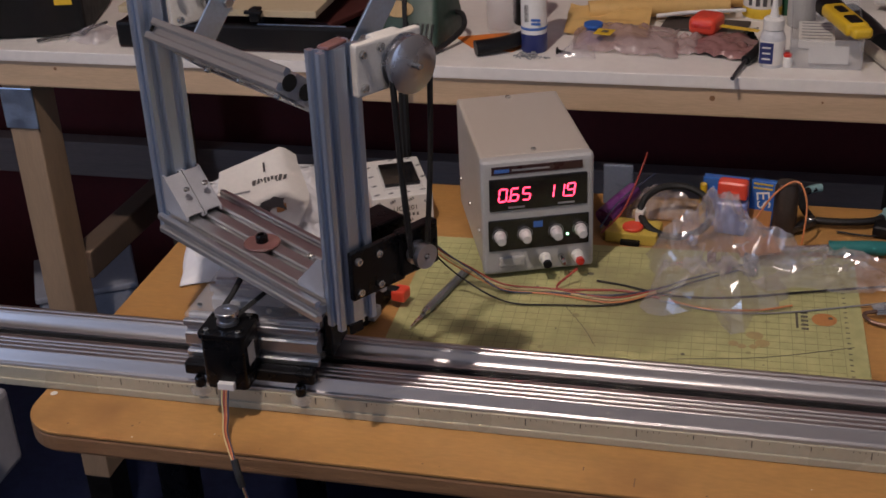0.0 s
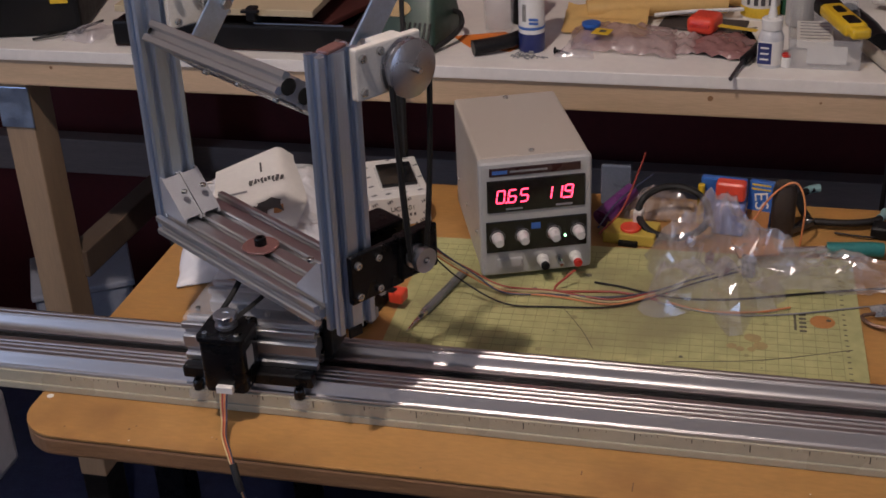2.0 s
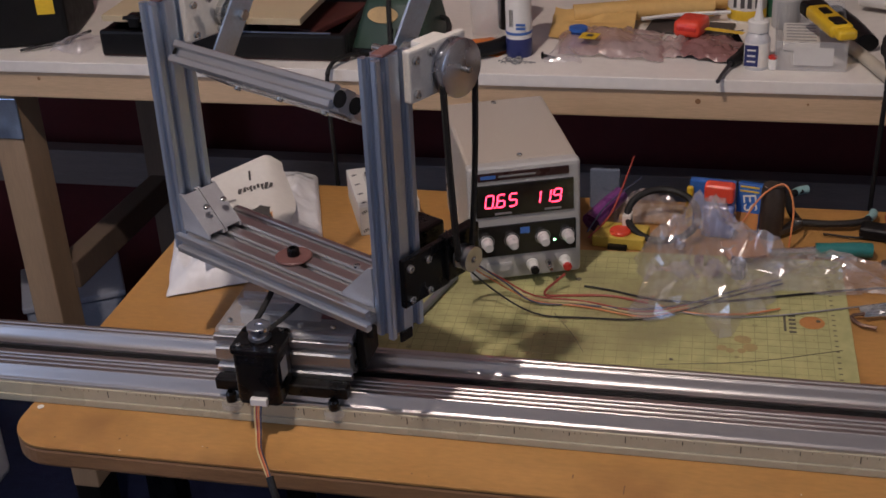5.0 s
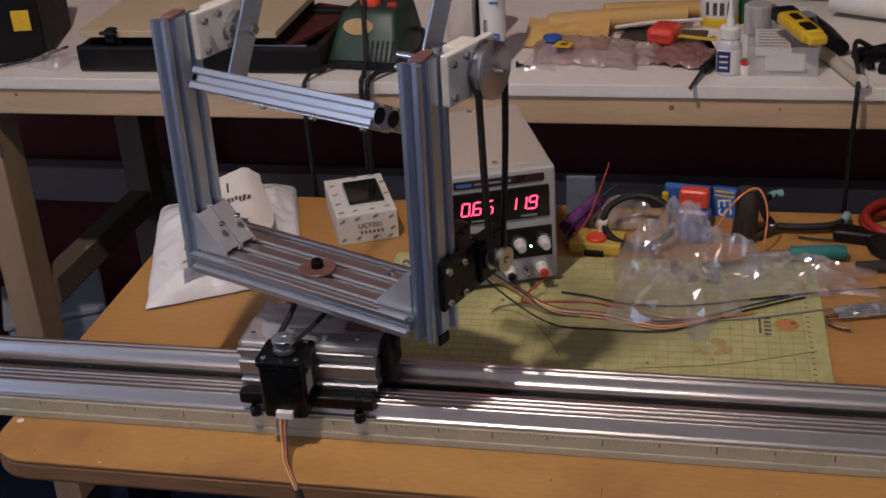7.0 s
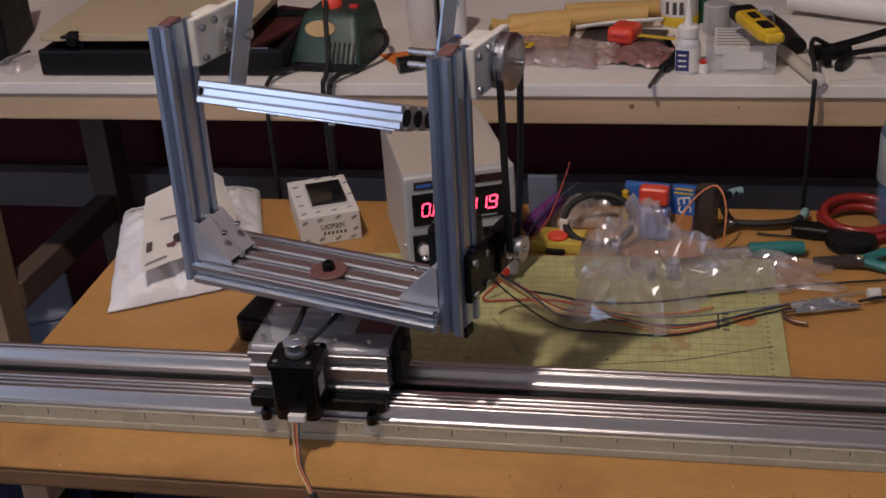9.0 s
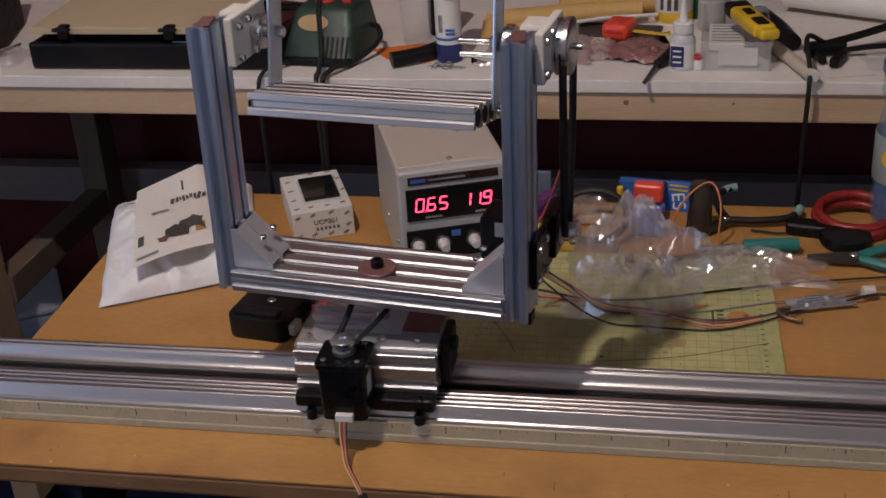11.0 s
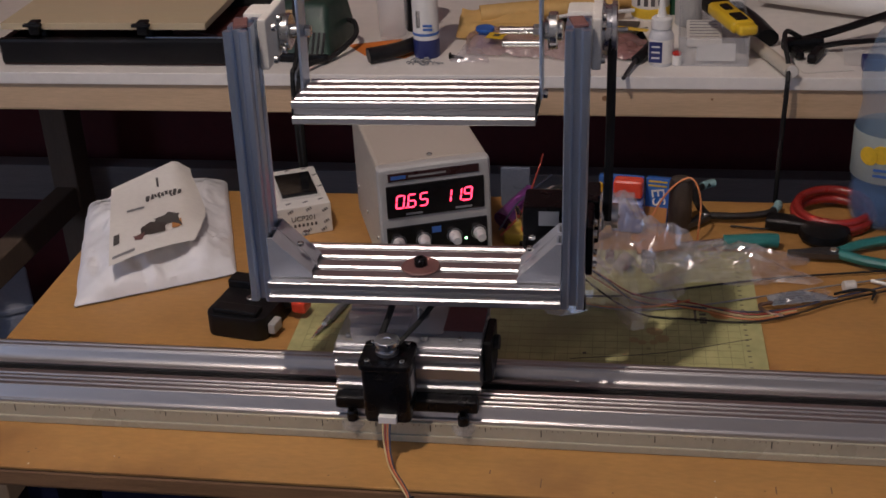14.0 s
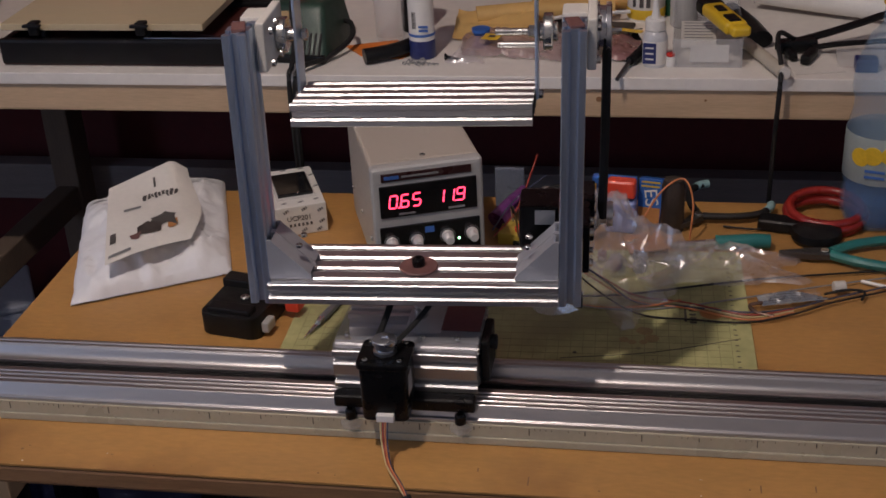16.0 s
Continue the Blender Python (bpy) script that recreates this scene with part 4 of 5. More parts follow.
def bearing_box():
    b = thing("small_carton", "white printed carton with a black window on top", "box", Matrix.Translation((-0.215, 0.376, 0)) @ RZ(24))
    part("carton", box(0.073, 0.114, 0.038, (0, 0.057, 0.0193), 0.0012), card, b)
    part("window", box(0.043, 0.062, 0.0050, (0.005, 0.060, 0.0402), 0.0012), psu_panel, b, "black film window")
    part("window_lip", box(0.048, 0.070, 0.0010, (0.005, 0.056, 0.0386), 0.0004), clear_box, b, "clear plastic lip")
    lettering("printed_words", "UCP201", 0.0088, ink, b, Matrix.Translation((0.003, -0.0004, 0.0225)) @ FRONT)
    for k in range(6):
        part("print_bar", box(0.0026, 0.0004, 0.0038, (-0.008 + k * 0.0050, -0.0002, 0.0140)), ink, b)
    rnd = random.Random(5)
    letters = (ink_grey, ink)
    for x, z in ((-0.030, 0.030), (-0.030, 0.006), (-0.012, 0.0315), (0.010, 0.0325), (0.029, 0.029), (0.030, 0.014), (0.008, 0.005), (-0.012, 0.006), (0.026, 0.004)):
        for k in range(3):
            part("print_bar", box(0.0018, 0.0004, 0.0034, (x + k * 0.0023 - 0.0023, -0.0002, z + k * 0.0012), rot=Matrix.Rotation(radians(-25), 4, "Y")), letters[k % 2], b)
    for x, y in ((-0.029, 0.010), (-0.029, 0.036), (-0.029, 0.064), (-0.029, 0.092), (-0.012, 0.011), (0.008, 0.010), (0.027, 0.013), (0.033, 0.050), (0.033, 0.085), (0.002, 0.109), (0.024, 0.109)):
        for k in range(3):
            part("print_bar", box(0.0018, 0.0036, 0.0004, (x + k * 0.0023 - 0.0023, y + k * 0.0010, 0.0384), rot=RZ(25)), letters[k % 2], b)
    return b


bearing_box()


def quick_release():
    q = thing("quick_release_clamp", "black tripod quick-release clamp with a red lever", "camera clamp", Matrix.Translation((-0.221, 0.177, 0)) @ RZ(-10))
    part("body", prism(rounded(0.068, 0.076, 0.012, 4), 0.026, (0, 0, 0.0002), 0.003), black_plastic, q, "", True)
    part("jaw", box(0.060, 0.020, 0.010, (-0.004, 0.030, 0.030), 0.002), black_plastic, q)
    part("jaw", box(0.050, 0.016, 0.007, (0.000, -0.026, 0.0285), 0.002), black_plastic, q)
    part("screw", bolt(0.005, 0.005, (0.004, -0.002, 0.026)), steel, q)
    part("spring_clip", box(0.008, 0.018, 0.012, (0.038, -0.020, 0.012), 0.002), psu_front, q, "bare metal clip")
    part("lever_arm", box(0.020, 0.012, 0.010, (0.040, 0.018, 0.018), 0.003), black_plastic, q)
    part("lever", box(0.016, 0.018, 0.013, (0.050, 0.020, 0.016), 0.003), red_bright, q, "glossy red lever")
    return q


quick_release()


def craft_knife():
    a, b = Vector((-0.146, 0.136, 0.006)), Vector((-0.113, 0.269, 0.007))
    d = (b - a).normalized()
    k = thing("craft_knife", "grey metal craft knife with a pointed blade", "knife")
    part("handle", tube([a + d * 0.040, a + d * 0.06, a + d * 0.135], 0.0045, 8), grey_knife, k, "", True)
    part("collar", tube([a + d * 0.030, a + d * 0.036, a + d * 0.042], 0.0040, 8), steel, k)
    part("blade", tube([a, a + d * 0.015, a + d * 0.032], 0.003, 6, taper=(0.1, 1), flat=0.25), steel, k, "pointed steel blade")
    return k


craft_knife()


def cable(name, label, pts, r, mt):
    c = thing(name, label, "cable")
    part("strand", tube(pts, r, 6), mt, c, "", True)
    return c


def crumpled_bag():
    b = thing("clear_plastic_bag", "crinkled clear plastic bag with small parts inside", "plastic bag")
    rnd = random.Random(3)

    def skin(cx, cy, rx, ry, h, seed, rag, cells, crease):
        """A film tent of flat creased facets round a centre."""
        def fn(u, v):
            a, r = 2 * math.pi * (u % 1.0), max(v, 0.02)
            wob = 1 + rag * noise.noise(Vector((math.cos(a) * 2.2, math.sin(a) * 2.2, seed)))
            p = Vector((cx + rx * r * wob * math.cos(a), cy + ry * r * wob * math.sin(a), 0))
            z = h * (1 - r ** 3) * (0.62 + 0.75 * noise.noise(Vector((p.x * 16, p.y * 16, seed))))
            cr = (abs(noise.noise(Vector((p.x * 38, p.y * 38, seed + 4)))) - 0.1) * crease * 1.3 + noise.noise(Vector((p.x * 95, p.y * 95, seed))) * crease * 0.75
            side = Vector((noise.noise(p * 60), noise.noise(p * 60 + Vector((9, 2, 5))), 0)) * 0.005
            return p + side + Vector((0, 0, max(0.003, 0.004 + z + cr * (1.15 - r))))
        bm = sheet(cells, cells // 3, fn)
        bmesh.ops.remove_doubles(bm, verts=bm.verts, dist=0.0004)
        bmesh.ops.triangulate(bm, faces=bm.faces[:])
        return bm
    part("film", skin(0.160, 0.308, 0.080, 0.108, 0.068, 2.0, 0.55, 54, 0.034), film_bag, b, "crinkled clear film")
    part("flap", skin(0.285, 0.326, 0.084, 0.046, 0.020, 9.0, 0.8, 42, 0.020), film_bag, b, "loose flap of clear film")
    for k in range(7):
        x, y = rnd.uniform(0.125, 0.205), rnd.uniform(0.28, 0.37)
        part("metal_part", disc(rnd.uniform(0.005, 0.009), rnd.uniform(0.006, 0.012), (x, y, rnd.uniform(0.004, 0.014)), rnd.choice("XYZ"), 0.001, 14), rnd.choice((steel, wire_grey, copper_red)), b)
    part("inner_card", box(0.045, 0.030, 0.003, (0.196, 0.352, 0.016), 0.001, rot=RZ(20) @ Matrix.Rotation(radians(15), 4, "X")), orange_print, b, "orange-brown card inside")
    return b


crumpled_bag()


def small_table_things():
    t = thing("blister_pack", "blue blister pack with a red plastic cap", "package", Matrix.Translation((0.163, 0.418, 0)) @ RZ(-8))
    part("backing", box(0.052, 0.012, 0.062, (-0.006, 0.010, 0.0315), 0.002), blue_plastic, t, "blue backing")
    part("blister", box(0.036, 0.020, 0.040, (0.004, -0.004, 0.0205), 0.005, 3), M("pale_blue_blister", (0.18, 0.24, 0.50), 0.2, 0, 0.2, 60, 0.1), t, "pale blue clear blister")
    part("cap", box(0.034, 0.018, 0.022, (0.004, -0.002, 0.054), 0.005, 3), red_bright, t, "red plastic cap")
    part("yellow_stick", disc(0.004, 0.05, (-0.030, 0.0, 0.006)), yellow, t, "yellow stick")
    e = thing("printed_carton", "small blue and orange printed carton", "box", Matrix.Translation((0.199, 0.426, 0)) @ RZ(-12) @ Matrix.Rotation(radians(-14), 4, "X"))
    part("carton", box(0.028, 0.014, 0.056, (0, 0, 0.030), 0.001), blue_plastic, e)
    part("band", box(0.026, 0.0006, 0.020, (0, -0.0074, 0.014)), orange_print, e, "orange band")
    lettering("printed_words", "ES", 0.022, paper, e, Matrix.Translation((0.001, -0.0076, 0.036)) @ FRONT @ RZ(-80), "white letters")
    for z in (0.049, 0.054):
        part("print_bar", box(0.022, 0.0006, 0.002, (0, -0.0074, z)), yellow_sticker, e)
    d = thing("dark_bottle", "small dark brown bottle standing on the table", "bottle", Matrix.Translation((0.226, 0.418, 0)))
    part("body", lathe([(0, 0), (0.0125, 0), (0.0135, 0.003), (0.0135, 0.058), (0.011, 0.065), (0, 0.066)], seg=24), M("dark_brown_plastic", (0.035, 0.026, 0.02), 0.5, 0, 0.2, 40), d, "", True)
    cable("loop_wire", "thin orange wire loop on the plastic bag", [(0.19, 0.395, 0.02), (0.212, 0.405, 0.055), (0.236, 0.405, 0.072), (0.248, 0.395, 0.05), (0.246, 0.385, 0.004)], 0.0012, wire_orange)
    g = thing("cable_ring", "black coiled cable ring leaning on the bag", "cable")
    part("ring", tube([(0.104 + 0.040 * math.cos(a), 0.398 + 0.026 * math.sin(a), 0.030 + 0.020 * math.sin(a)) for a in [2 * math.pi * k / 14 for k in range(15)]], 0.0042, 8, 4), black_rubber, g, "", True)
    pc = thing("yellow_circuit_module", "yellow plastic module with a red button", "electronics", Matrix.Translation((0.058, 0.385, 0)) @ RZ(-6))
    part("body", box(0.060, 0.040, 0.014, (0, 0, 0.0072), 0.002), M("dull_yellow_plastic", (0.55, 0.40, 0.07), 0.5, 0, 0.12, 50), pc)
    part("button", disc(0.012, 0.004, (0.000, -0.006, 0.0142)), red_bright, pc, "red button")
    part("connector", box(0.022, 0.006, 0.006, (0, -0.022, 0.0035), 0.001), black_plastic, pc)
    part("chip", box(0.010, 0.016, 0.018, (0.005, 0.012, 0.022), 0.001), white_plastic, pc)
    pu = thing("purple_handle", "translucent purple plastic handle", "tool")
    part("grip", tube([(0.022, 0.400, 0.014), (0.034, 0.420, 0.022), (0.052, 0.446, 0.032)], 0.013, 12, taper=(1, 0.75)), purple, pu, "", True)
    fb = thing("small_film_bag", "clear film bag of small parts", "plastic bag")
    part("film", sheet(24, 14, lambda u, v: Vector((0.045 + 0.085 * u, 0.425 + 0.045 * v, 0.006 + 0.030 * math.sin(math.pi * v) * math.sin(math.pi * min(1, u + 0.05)) + 0.014 * noise.noise(Vector((u * 7, v * 5, 1)))))), film_bag, fb)
    part("contents", box(0.075, 0.035, 0.012, (0.088, 0.448, 0.0062), 0.003), pine, fb, "wooden clips inside")
    gb = thing("grey_film_bag", "grey-blue plastic film pouch propped behind the power supply", "plastic bag")
    part("film", box(0.036, 0.006, 0.052, (0.030, 0.470, 0.0265), 0.002, rot=None), M("blue_grey_film", (0.16, 0.19, 0.25), 0.3, 0, 0.15, 30, 0.2), gb)
    for k, pts in enumerate(([(0.02, 0.375, 0.015), (0.04, 0.41, 0.035), (0.075, 0.455, 0.05)], [(0.022, 0.37, 0.01), (0.045, 0.395, 0.03), (0.06, 0.45, 0.06), (0.065, 0.46, 0.075)])):
        cable("thin_wire", "thin dark wire beside the power supply", pts, 0.0011, (wire_blue, wire_red)[k])

    # pliers
    def pliers(at, turn, grip, name, label, s=1.0, open_a=26):
        p = thing(name, label, "pliers", Matrix.Translation(at) @ RZ(turn), "pliers on the table")
        for sg in (-1, 1):
            a = radians(open_a * sg)
            part("handle", tube([(0.006 * s, 0.003 * sg, 0.007), (0.03 * s, (0.010 + 0.03 * abs(math.sin(a))) * sg * s, 0.0075), (0.065 * s, (0.014 + 0.055 * abs(math.sin(a))) * sg * s, 0.0075), (0.098 * s, (0.008 + 0.06 * abs(math.sin(a))) * sg * s, 0.0075)], 0.0058 * s, 10, flat=0.9), grip[0], p, "rubber grip", True)
            part("grip_end", tube([(0.080 * s, (0.012 + 0.059 * abs(math.sin(a))) * sg * s, 0.0077), (0.092 * s, (0.0095 + 0.060 * abs(math.sin(a))) * sg * s, 0.0077), (0.102 * s, (0.006 + 0.058 * abs(math.sin(a))) * sg * s, 0.0077)], 0.0064 * s, 10), grip[1], p, "", True)
            part("jaw", prism([(0.008 * s, 0.008 * sg * s), (-0.012 * s, 0.008 * sg * s), (-0.045 * s, 0.0015 * sg * s), (-0.045 * s, 0.0003 * sg), (0.004 * s, 0.0003 * sg)], 0.007, (0, 0, 0.003), 0.0006), M("dark_steel_jaw", (0.10, 0.10, 0.10), 0.4, 0.8, 0.15, 60), p, "dark steel jaw")
        part("pivot", disc(0.005, 0.011, (0, 0, 0.001)), steel, p)
    pliers((0.256, 0.437, 0.002), 52, (black_rubber, pale_teal), "pliers", "open black pliers with pale teal grip ends", 0.80, 62)
    pliers((0.392, 0.352, 0.002), 2, (teal, teal), "pliers", "teal-handled pliers lying on the table", 1.1, 16)
    sd = thing("screwdriver", "screwdriver with a teal and clear handle", "screwdriver")
    part("handle", tube([(0.274, 0.370, 0.010), (0.285, 0.3705, 0.010), (0.318, 0.374, 0.011), (0.334, 0.376, 0.010)], 0.0085, 12), teal, sd, "teal handle", True)
    part("shaft", tube([(0.225, 0.360, 0.009), (0.25, 0.365, 0.009), (0.276, 0.370, 0.010)], 0.0045, 8), steel, sd, "", True)
    bc = thing("black_cable_reel", "black plastic cable reel and plug", "cable reel")
    part("reel", lathe([(0, 0.001), (0.026, 0.001), (0.029, 0.006), (0.027, 0.014), (0.016, 0.018), (0, 0.018)], (0.388, 0.402, 0)), black_plastic, bc, "", True)
    part("plug", box(0.055, 0.024, 0.015, (0.352, 0.425, 0.008), 0.005, 3, RZ(-12)), black_plastic, bc)
    rc = thing("red_cable_coil", "coil of glossy red cable", "cable")
    for k in range(3):
        part("turn", tube([((0.041 + 0.003 * (k % 2)) * math.cos(a) + 0.402, (0.038 + 0.003 * (k % 2)) * math.sin(a) + 0.448, 0.0075 + 0.0062 * k + 0.004 * math.sin(a)) for a in [2 * math.pi * i / 16 for i in range(17)]], 0.0052, 10, 4), red_cable, rc, "glossy red cable turn", True)
    cable("thin_lead", "thin black lead with a clip", [(0.285, 0.425, 0.003), (0.325, 0.418, 0.004), (0.345, 0.437, 0.006), (0.362, 0.448, 0.008)], 0.0012, black_rubber)
    hk = thing("hex_key_set", "folding set of steel hex keys in a film sleeve", "hex keys", Matrix.Translation((0.318, 0.235, 0.002)) @ RZ(14))
    for k in range(5):
        part("key", tube([(0.0, 0.002 + 0.004 * k, 0.004), (0.03, 0.003 + 0.0035 * k, 0.004 + 0.001 * k), (0.07 - 0.004 * k, 0.004 + 0.003 * k, 0.004)], 0.0018, 6), steel, hk)
    part("hook", tube([(0.002, 0.006, 0.005), (-0.012, 0.004, 0.004), (-0.008, -0.010, 0.003), (0.006, -0.020, 0.003)], 0.0020, 6), M("rusty_steel", (0.18, 0.11, 0.08), 0.5, 0.6, 0.3, 80), hk, "rusty bent key")
    crinkle = sheet(14, 5, lambda u, v: Vector((0.008 + 0.056 * u, 0.000 + 0.020 * v, 0.008 + 0.007 * noise.noise(Vector((u * 9, v * 4, 2))) + 0.003 * noise.noise(Vector((u * 31, v * 13, 7))))))
    bmesh.ops.triangulate(crinkle, faces=crinkle.faces[:])
    part("sleeve", crinkle, film_thin, hk, "crinkled clear film sleeve")
    part("tail", tube([(0.07, 0.012, 0.005), (0.095, 0.015, 0.006), (0.112, 0.010, 0.005), (0.104, -0.004, 0.004)], 0.0015, 6), black_rubber, hk)
    part("bead", disc(0.006, 0.013, (0.083, 0.022, 0.007), "X", 0.001), hdpe, hk, "off-white bead")
    cable("white_stick", "thin white plastic stick", [(0.425, 0.300, 0.004), (0.47, 0.280, 0.004), (0.52, 0.258, 0.004)], 0.0022, white_plastic)


small_table_things()


def water_bottle():
    b = thing("water_bottle", "pale blue plastic drink bottle with a lemon label", "bottle", Matrix.Translation((0.458, 0.455, 0)))
    part("body", lathe([(0, 0.004), (0.020, 0.001), (0.034, 0.004), (0.040, 0.016), (0.0405, 0.040), (0.038, 0.050), (0.0405, 0.060), (0.0405, 0.120), (0.037, 0.135), (0.035, 0.150), (0.039, 0.165), (0.038, 0.190), (0.026, 0.225), (0.014, 0.240), (0.0135, 0.262), (0, 0.262)], seg=36), water_blue, b, "pale blue clear plastic", True)
    # Blue body stands in for light refracted in the bottle's base.
    part("water", lathe([(0, 0.006), (0.031, 0.006), (0.036, 0.016), (0.036, 0.045), (0, 0.0455)], seg=28), M("blue_refraction_tint", (0.04, 0.12, 0.40), 0.1, 0, 0.2, 40, alpha=0.5), b, "blue body painting the light refracted in the base", True)
    part("label", lathe([(0.0408, 0.062), (0.0412, 0.063), (0.0412, 0.117), (0.0408, 0.118)], seg=36), label_pale, b, "pale printed label", True)
    for a, z in ((-112, 0.098), (-85, 0.100), (-132, 0.094)):
        x, y = 0.0414 * math.cos(radians(a)), 0.0414 * math.sin(radians(a))
        part("lemon_print", disc(0.011, 0.0006, (x, y, z), "Y", 0.0002, 20, rot=RZ(a + 90)), yellow_sticker, b, "printed lemon slice")
    for z in (0.073, 0.080):
        part("print_bar", box(0.022, 0.0006, 0.003, (-0.012, -0.0402, z), rot=RZ(-16)), ink_blue, b)
    part("cap", lathe([(0, 0.262), (0.0155, 0.262), (0.0155, 0.279), (0.0145, 0.281), (0, 0.281)], seg=24), yellow, b, "yellow screw cap", True)


water_bottle()

# ---------------------------------------------------------------- on the workbench
Z = BT


def bench_things():
    def at(x, y, turn=0.0):
        return Matrix.Translation((x, y, Z)) @ RZ(turn)
    c = thing("silicone_tube", "white sealant tube with a dark blue base", "tube", at(-0.094, 0.603))
    part("body", lathe([(0, 0.024), (0.0165, 0.024), (0.0165, 0.135), (0.010, 0.142), (0, 0.142)], seg=28), white_plastic, c, "white printed tube", True)
    part("base", lathe([(0, 0), (0.0158, 0), (0.0168, 0.002), (0.0168, 0.0245), (0, 0.0245)], seg=28), navy, c, "dark blue base", True)
    part("blue_band", lathe([(0.0167, 0.030), (0.0170, 0.0305), (0.0170, 0.033), (0.0167, 0.0335)], seg=28), ink_blue, c, "", True)
    for k in range(8):
        part("barcode_bar", box(0.0007, 0.0006, 0.022, (-0.009 + k * 0.0014, -0.0146 - 0.0012 * math.sin(k * 0.3), 0.052)), ink, c)
    for z in (0.085, 0.092, 0.099, 0.044, 0.039):
        part("print_bar", box(0.012, 0.0006, 0.003, (0.005, -0.0164, z)), ink_blue, c)
    g = thing("glue_bottle", "small white glue bottle with a pointed nozzle", "bottle", at(0.200, 0.577, -10))
    part("body", lathe([(0, 0), (0.0140, 0), (0.0150, 0.002), (0.0150, 0.036), (0.012, 0.044), (0.009, 0.046), (0, 0.046)], seg=24), M("milky_plastic", (0.58, 0.58, 0.58), 0.3, 0, 0.06, 40), g, "", True)
    part("label", lathe([(0.0151, 0.004), (0.0153, 0.0045), (0.0153, 0.033), (0.0151, 0.0335)], seg=24), paper, g, "", True)
    part("label_panel", box(0.016, 0.0008, 0.026, (-0.004, -0.0150, 0.019)), navy, g, "dark blue label panel")
    for z in (0.012, 0.019, 0.026):
        part("print_bar", box(0.010, 0.0006, 0.002, (-0.004, -0.0156, z)), paper, g)
    part("collar", lathe([(0, 0.046), (0.0125, 0.046), (0.0125, 0.058), (0.010, 0.060), (0, 0.060)], seg=24), white_plastic, g, "", True)
    part("nozzle", lathe([(0, 0.060), (0.006, 0.060), (0.004, 0.070), (0.0018, 0.096), (0, 0.096)], seg=18), white_plastic, g, "pointed white nozzle", True)
    sc = thing("bottle_top", "small white and red bottle cap", "cap", at(0.219, 0.572))
    part("cap", disc(0.006, 0.013, bev=0.001), white_plastic, sc)
    part("ring", disc(0.0055, 0.004, (0, 0, 0.013)), red_plastic, sc)
    bx = thing("clear_parts_box", "clear plastic parts box with paper inserts", "box", at(0.264, 0.650, -1))
    w, d, h = 0.082, 0.165, 0.036
    part("base", box(w, d, 0.002, (0, 0, 0.0012), 0.0005), clear_box, bx)
    for x in (-w / 2, w / 2):
        part("wall", box(0.002, d, h, (x, 0, h / 2 + 0.0003), 0.0005), clear_box, bx)
    for y in (-d / 2, d / 2):
        part("wall", box(w, 0.002, h, (0, y, h / 2 + 0.0003), 0.0005), clear_box, bx)
    part("insert", box(0.046, 0.001, 0.022, (0.003, -d / 2 + 0.006, 0.016)), paper, bx, "white paper insert")
    part("insert", box(0.044, 0.080, 0.010, (-0.010, 0.020, 0.0085), 0.001), card, bx, "stack of white cards")
    for k in range(6):
        part("print_bar", box(0.036, 0.0015, 0.0006, (-0.010, -0.01 + 0.012 * k, 0.0139)), ink_grey, bx)
    kn = thing("utility_knife", "yellow utility knife with black fittings on a box", "knife")
    a, b = Vector((0.266, 0.674, Z + 0.046)), Vector((0.299, 0.574, Z + 0.044))
    dr = (b - a).normalized()
    ang = math.degrees(math.atan2(dr.y, dr.x))
    m = Matrix.Translation(a.lerp(b, 0.5)) @ RZ(ang)
    body = part("body", box(0.092, 0.029, 0.016, (0, 0, 0), 0.006, 3), yellow, kn, "", True)
    body.matrix_world = m
    q = part("nose", box(0.024, 0.024, 0.013, (0, 0, 0), 0.005, 3), yellow, kn, "", True)
    q.matrix_world = m @ Matrix.Translation((0.047, 0.002, -0.001))
    for px, sx, sy in ((0.028, 0.026, 0.015), (-0.012, 0.022, 0.011)):
        q = part("thumb_slide", box(sx, sy, 0.004, (0, 0, 0), 0.0018), black_plastic, kn, "black inset")
        q.matrix_world = m @ Matrix.Translation((px, 0, 0.0080))
    q = part("blade_guard", box(0.026, 0.031, 0.018, (0, 0, 0), 0.006, 3), black_plastic, kn)
    q.matrix_world = m @ Matrix.Translation((-0.048, 0, 0))
    kn2 = thing("black_utility_knife", "black utility knife beneath the yellow one", "knife")
    part("body", tube([(0.298, 0.760, Z + 0.012), (0.318, 0.70, Z + 0.012), (0.332, 0.640, Z + 0.012)], 0.014, 12, flat=0.8), black_plastic, kn2, "", True)
    # pink and dark antistatic bags

    def bag(name, label, cs, mt, h, seed):
        o = thing(name, label, "plastic bag")
        p00, p10, p01, p11 = [Vector((*q, 0)) for q in cs]

        def fn(u, v):
            p = p00.lerp(p10, u).lerp(p01.lerp(p11, u), v)
            e = (math.sin(math.pi * u) * math.sin(math.pi * v)) ** 0.5 if 0 < u < 1 and 0 < v < 1 else 0
            return p + Vector((0.006 * noise.noise(p * 40), 0.004 * noise.noise(p * 30 + Vector((3, 1, 2))), Z + 0.0015 + h * e * (0.8 + 0.5 * noise.noise(Vector((p.x * 25, p.y * 25, seed)))) + 0.008 * abs(noise.noise(Vector((p.x * 70, p.y * 50, seed))))))
        part("film", sheet(30, 24, fn), mt, o, "", True)
        return o
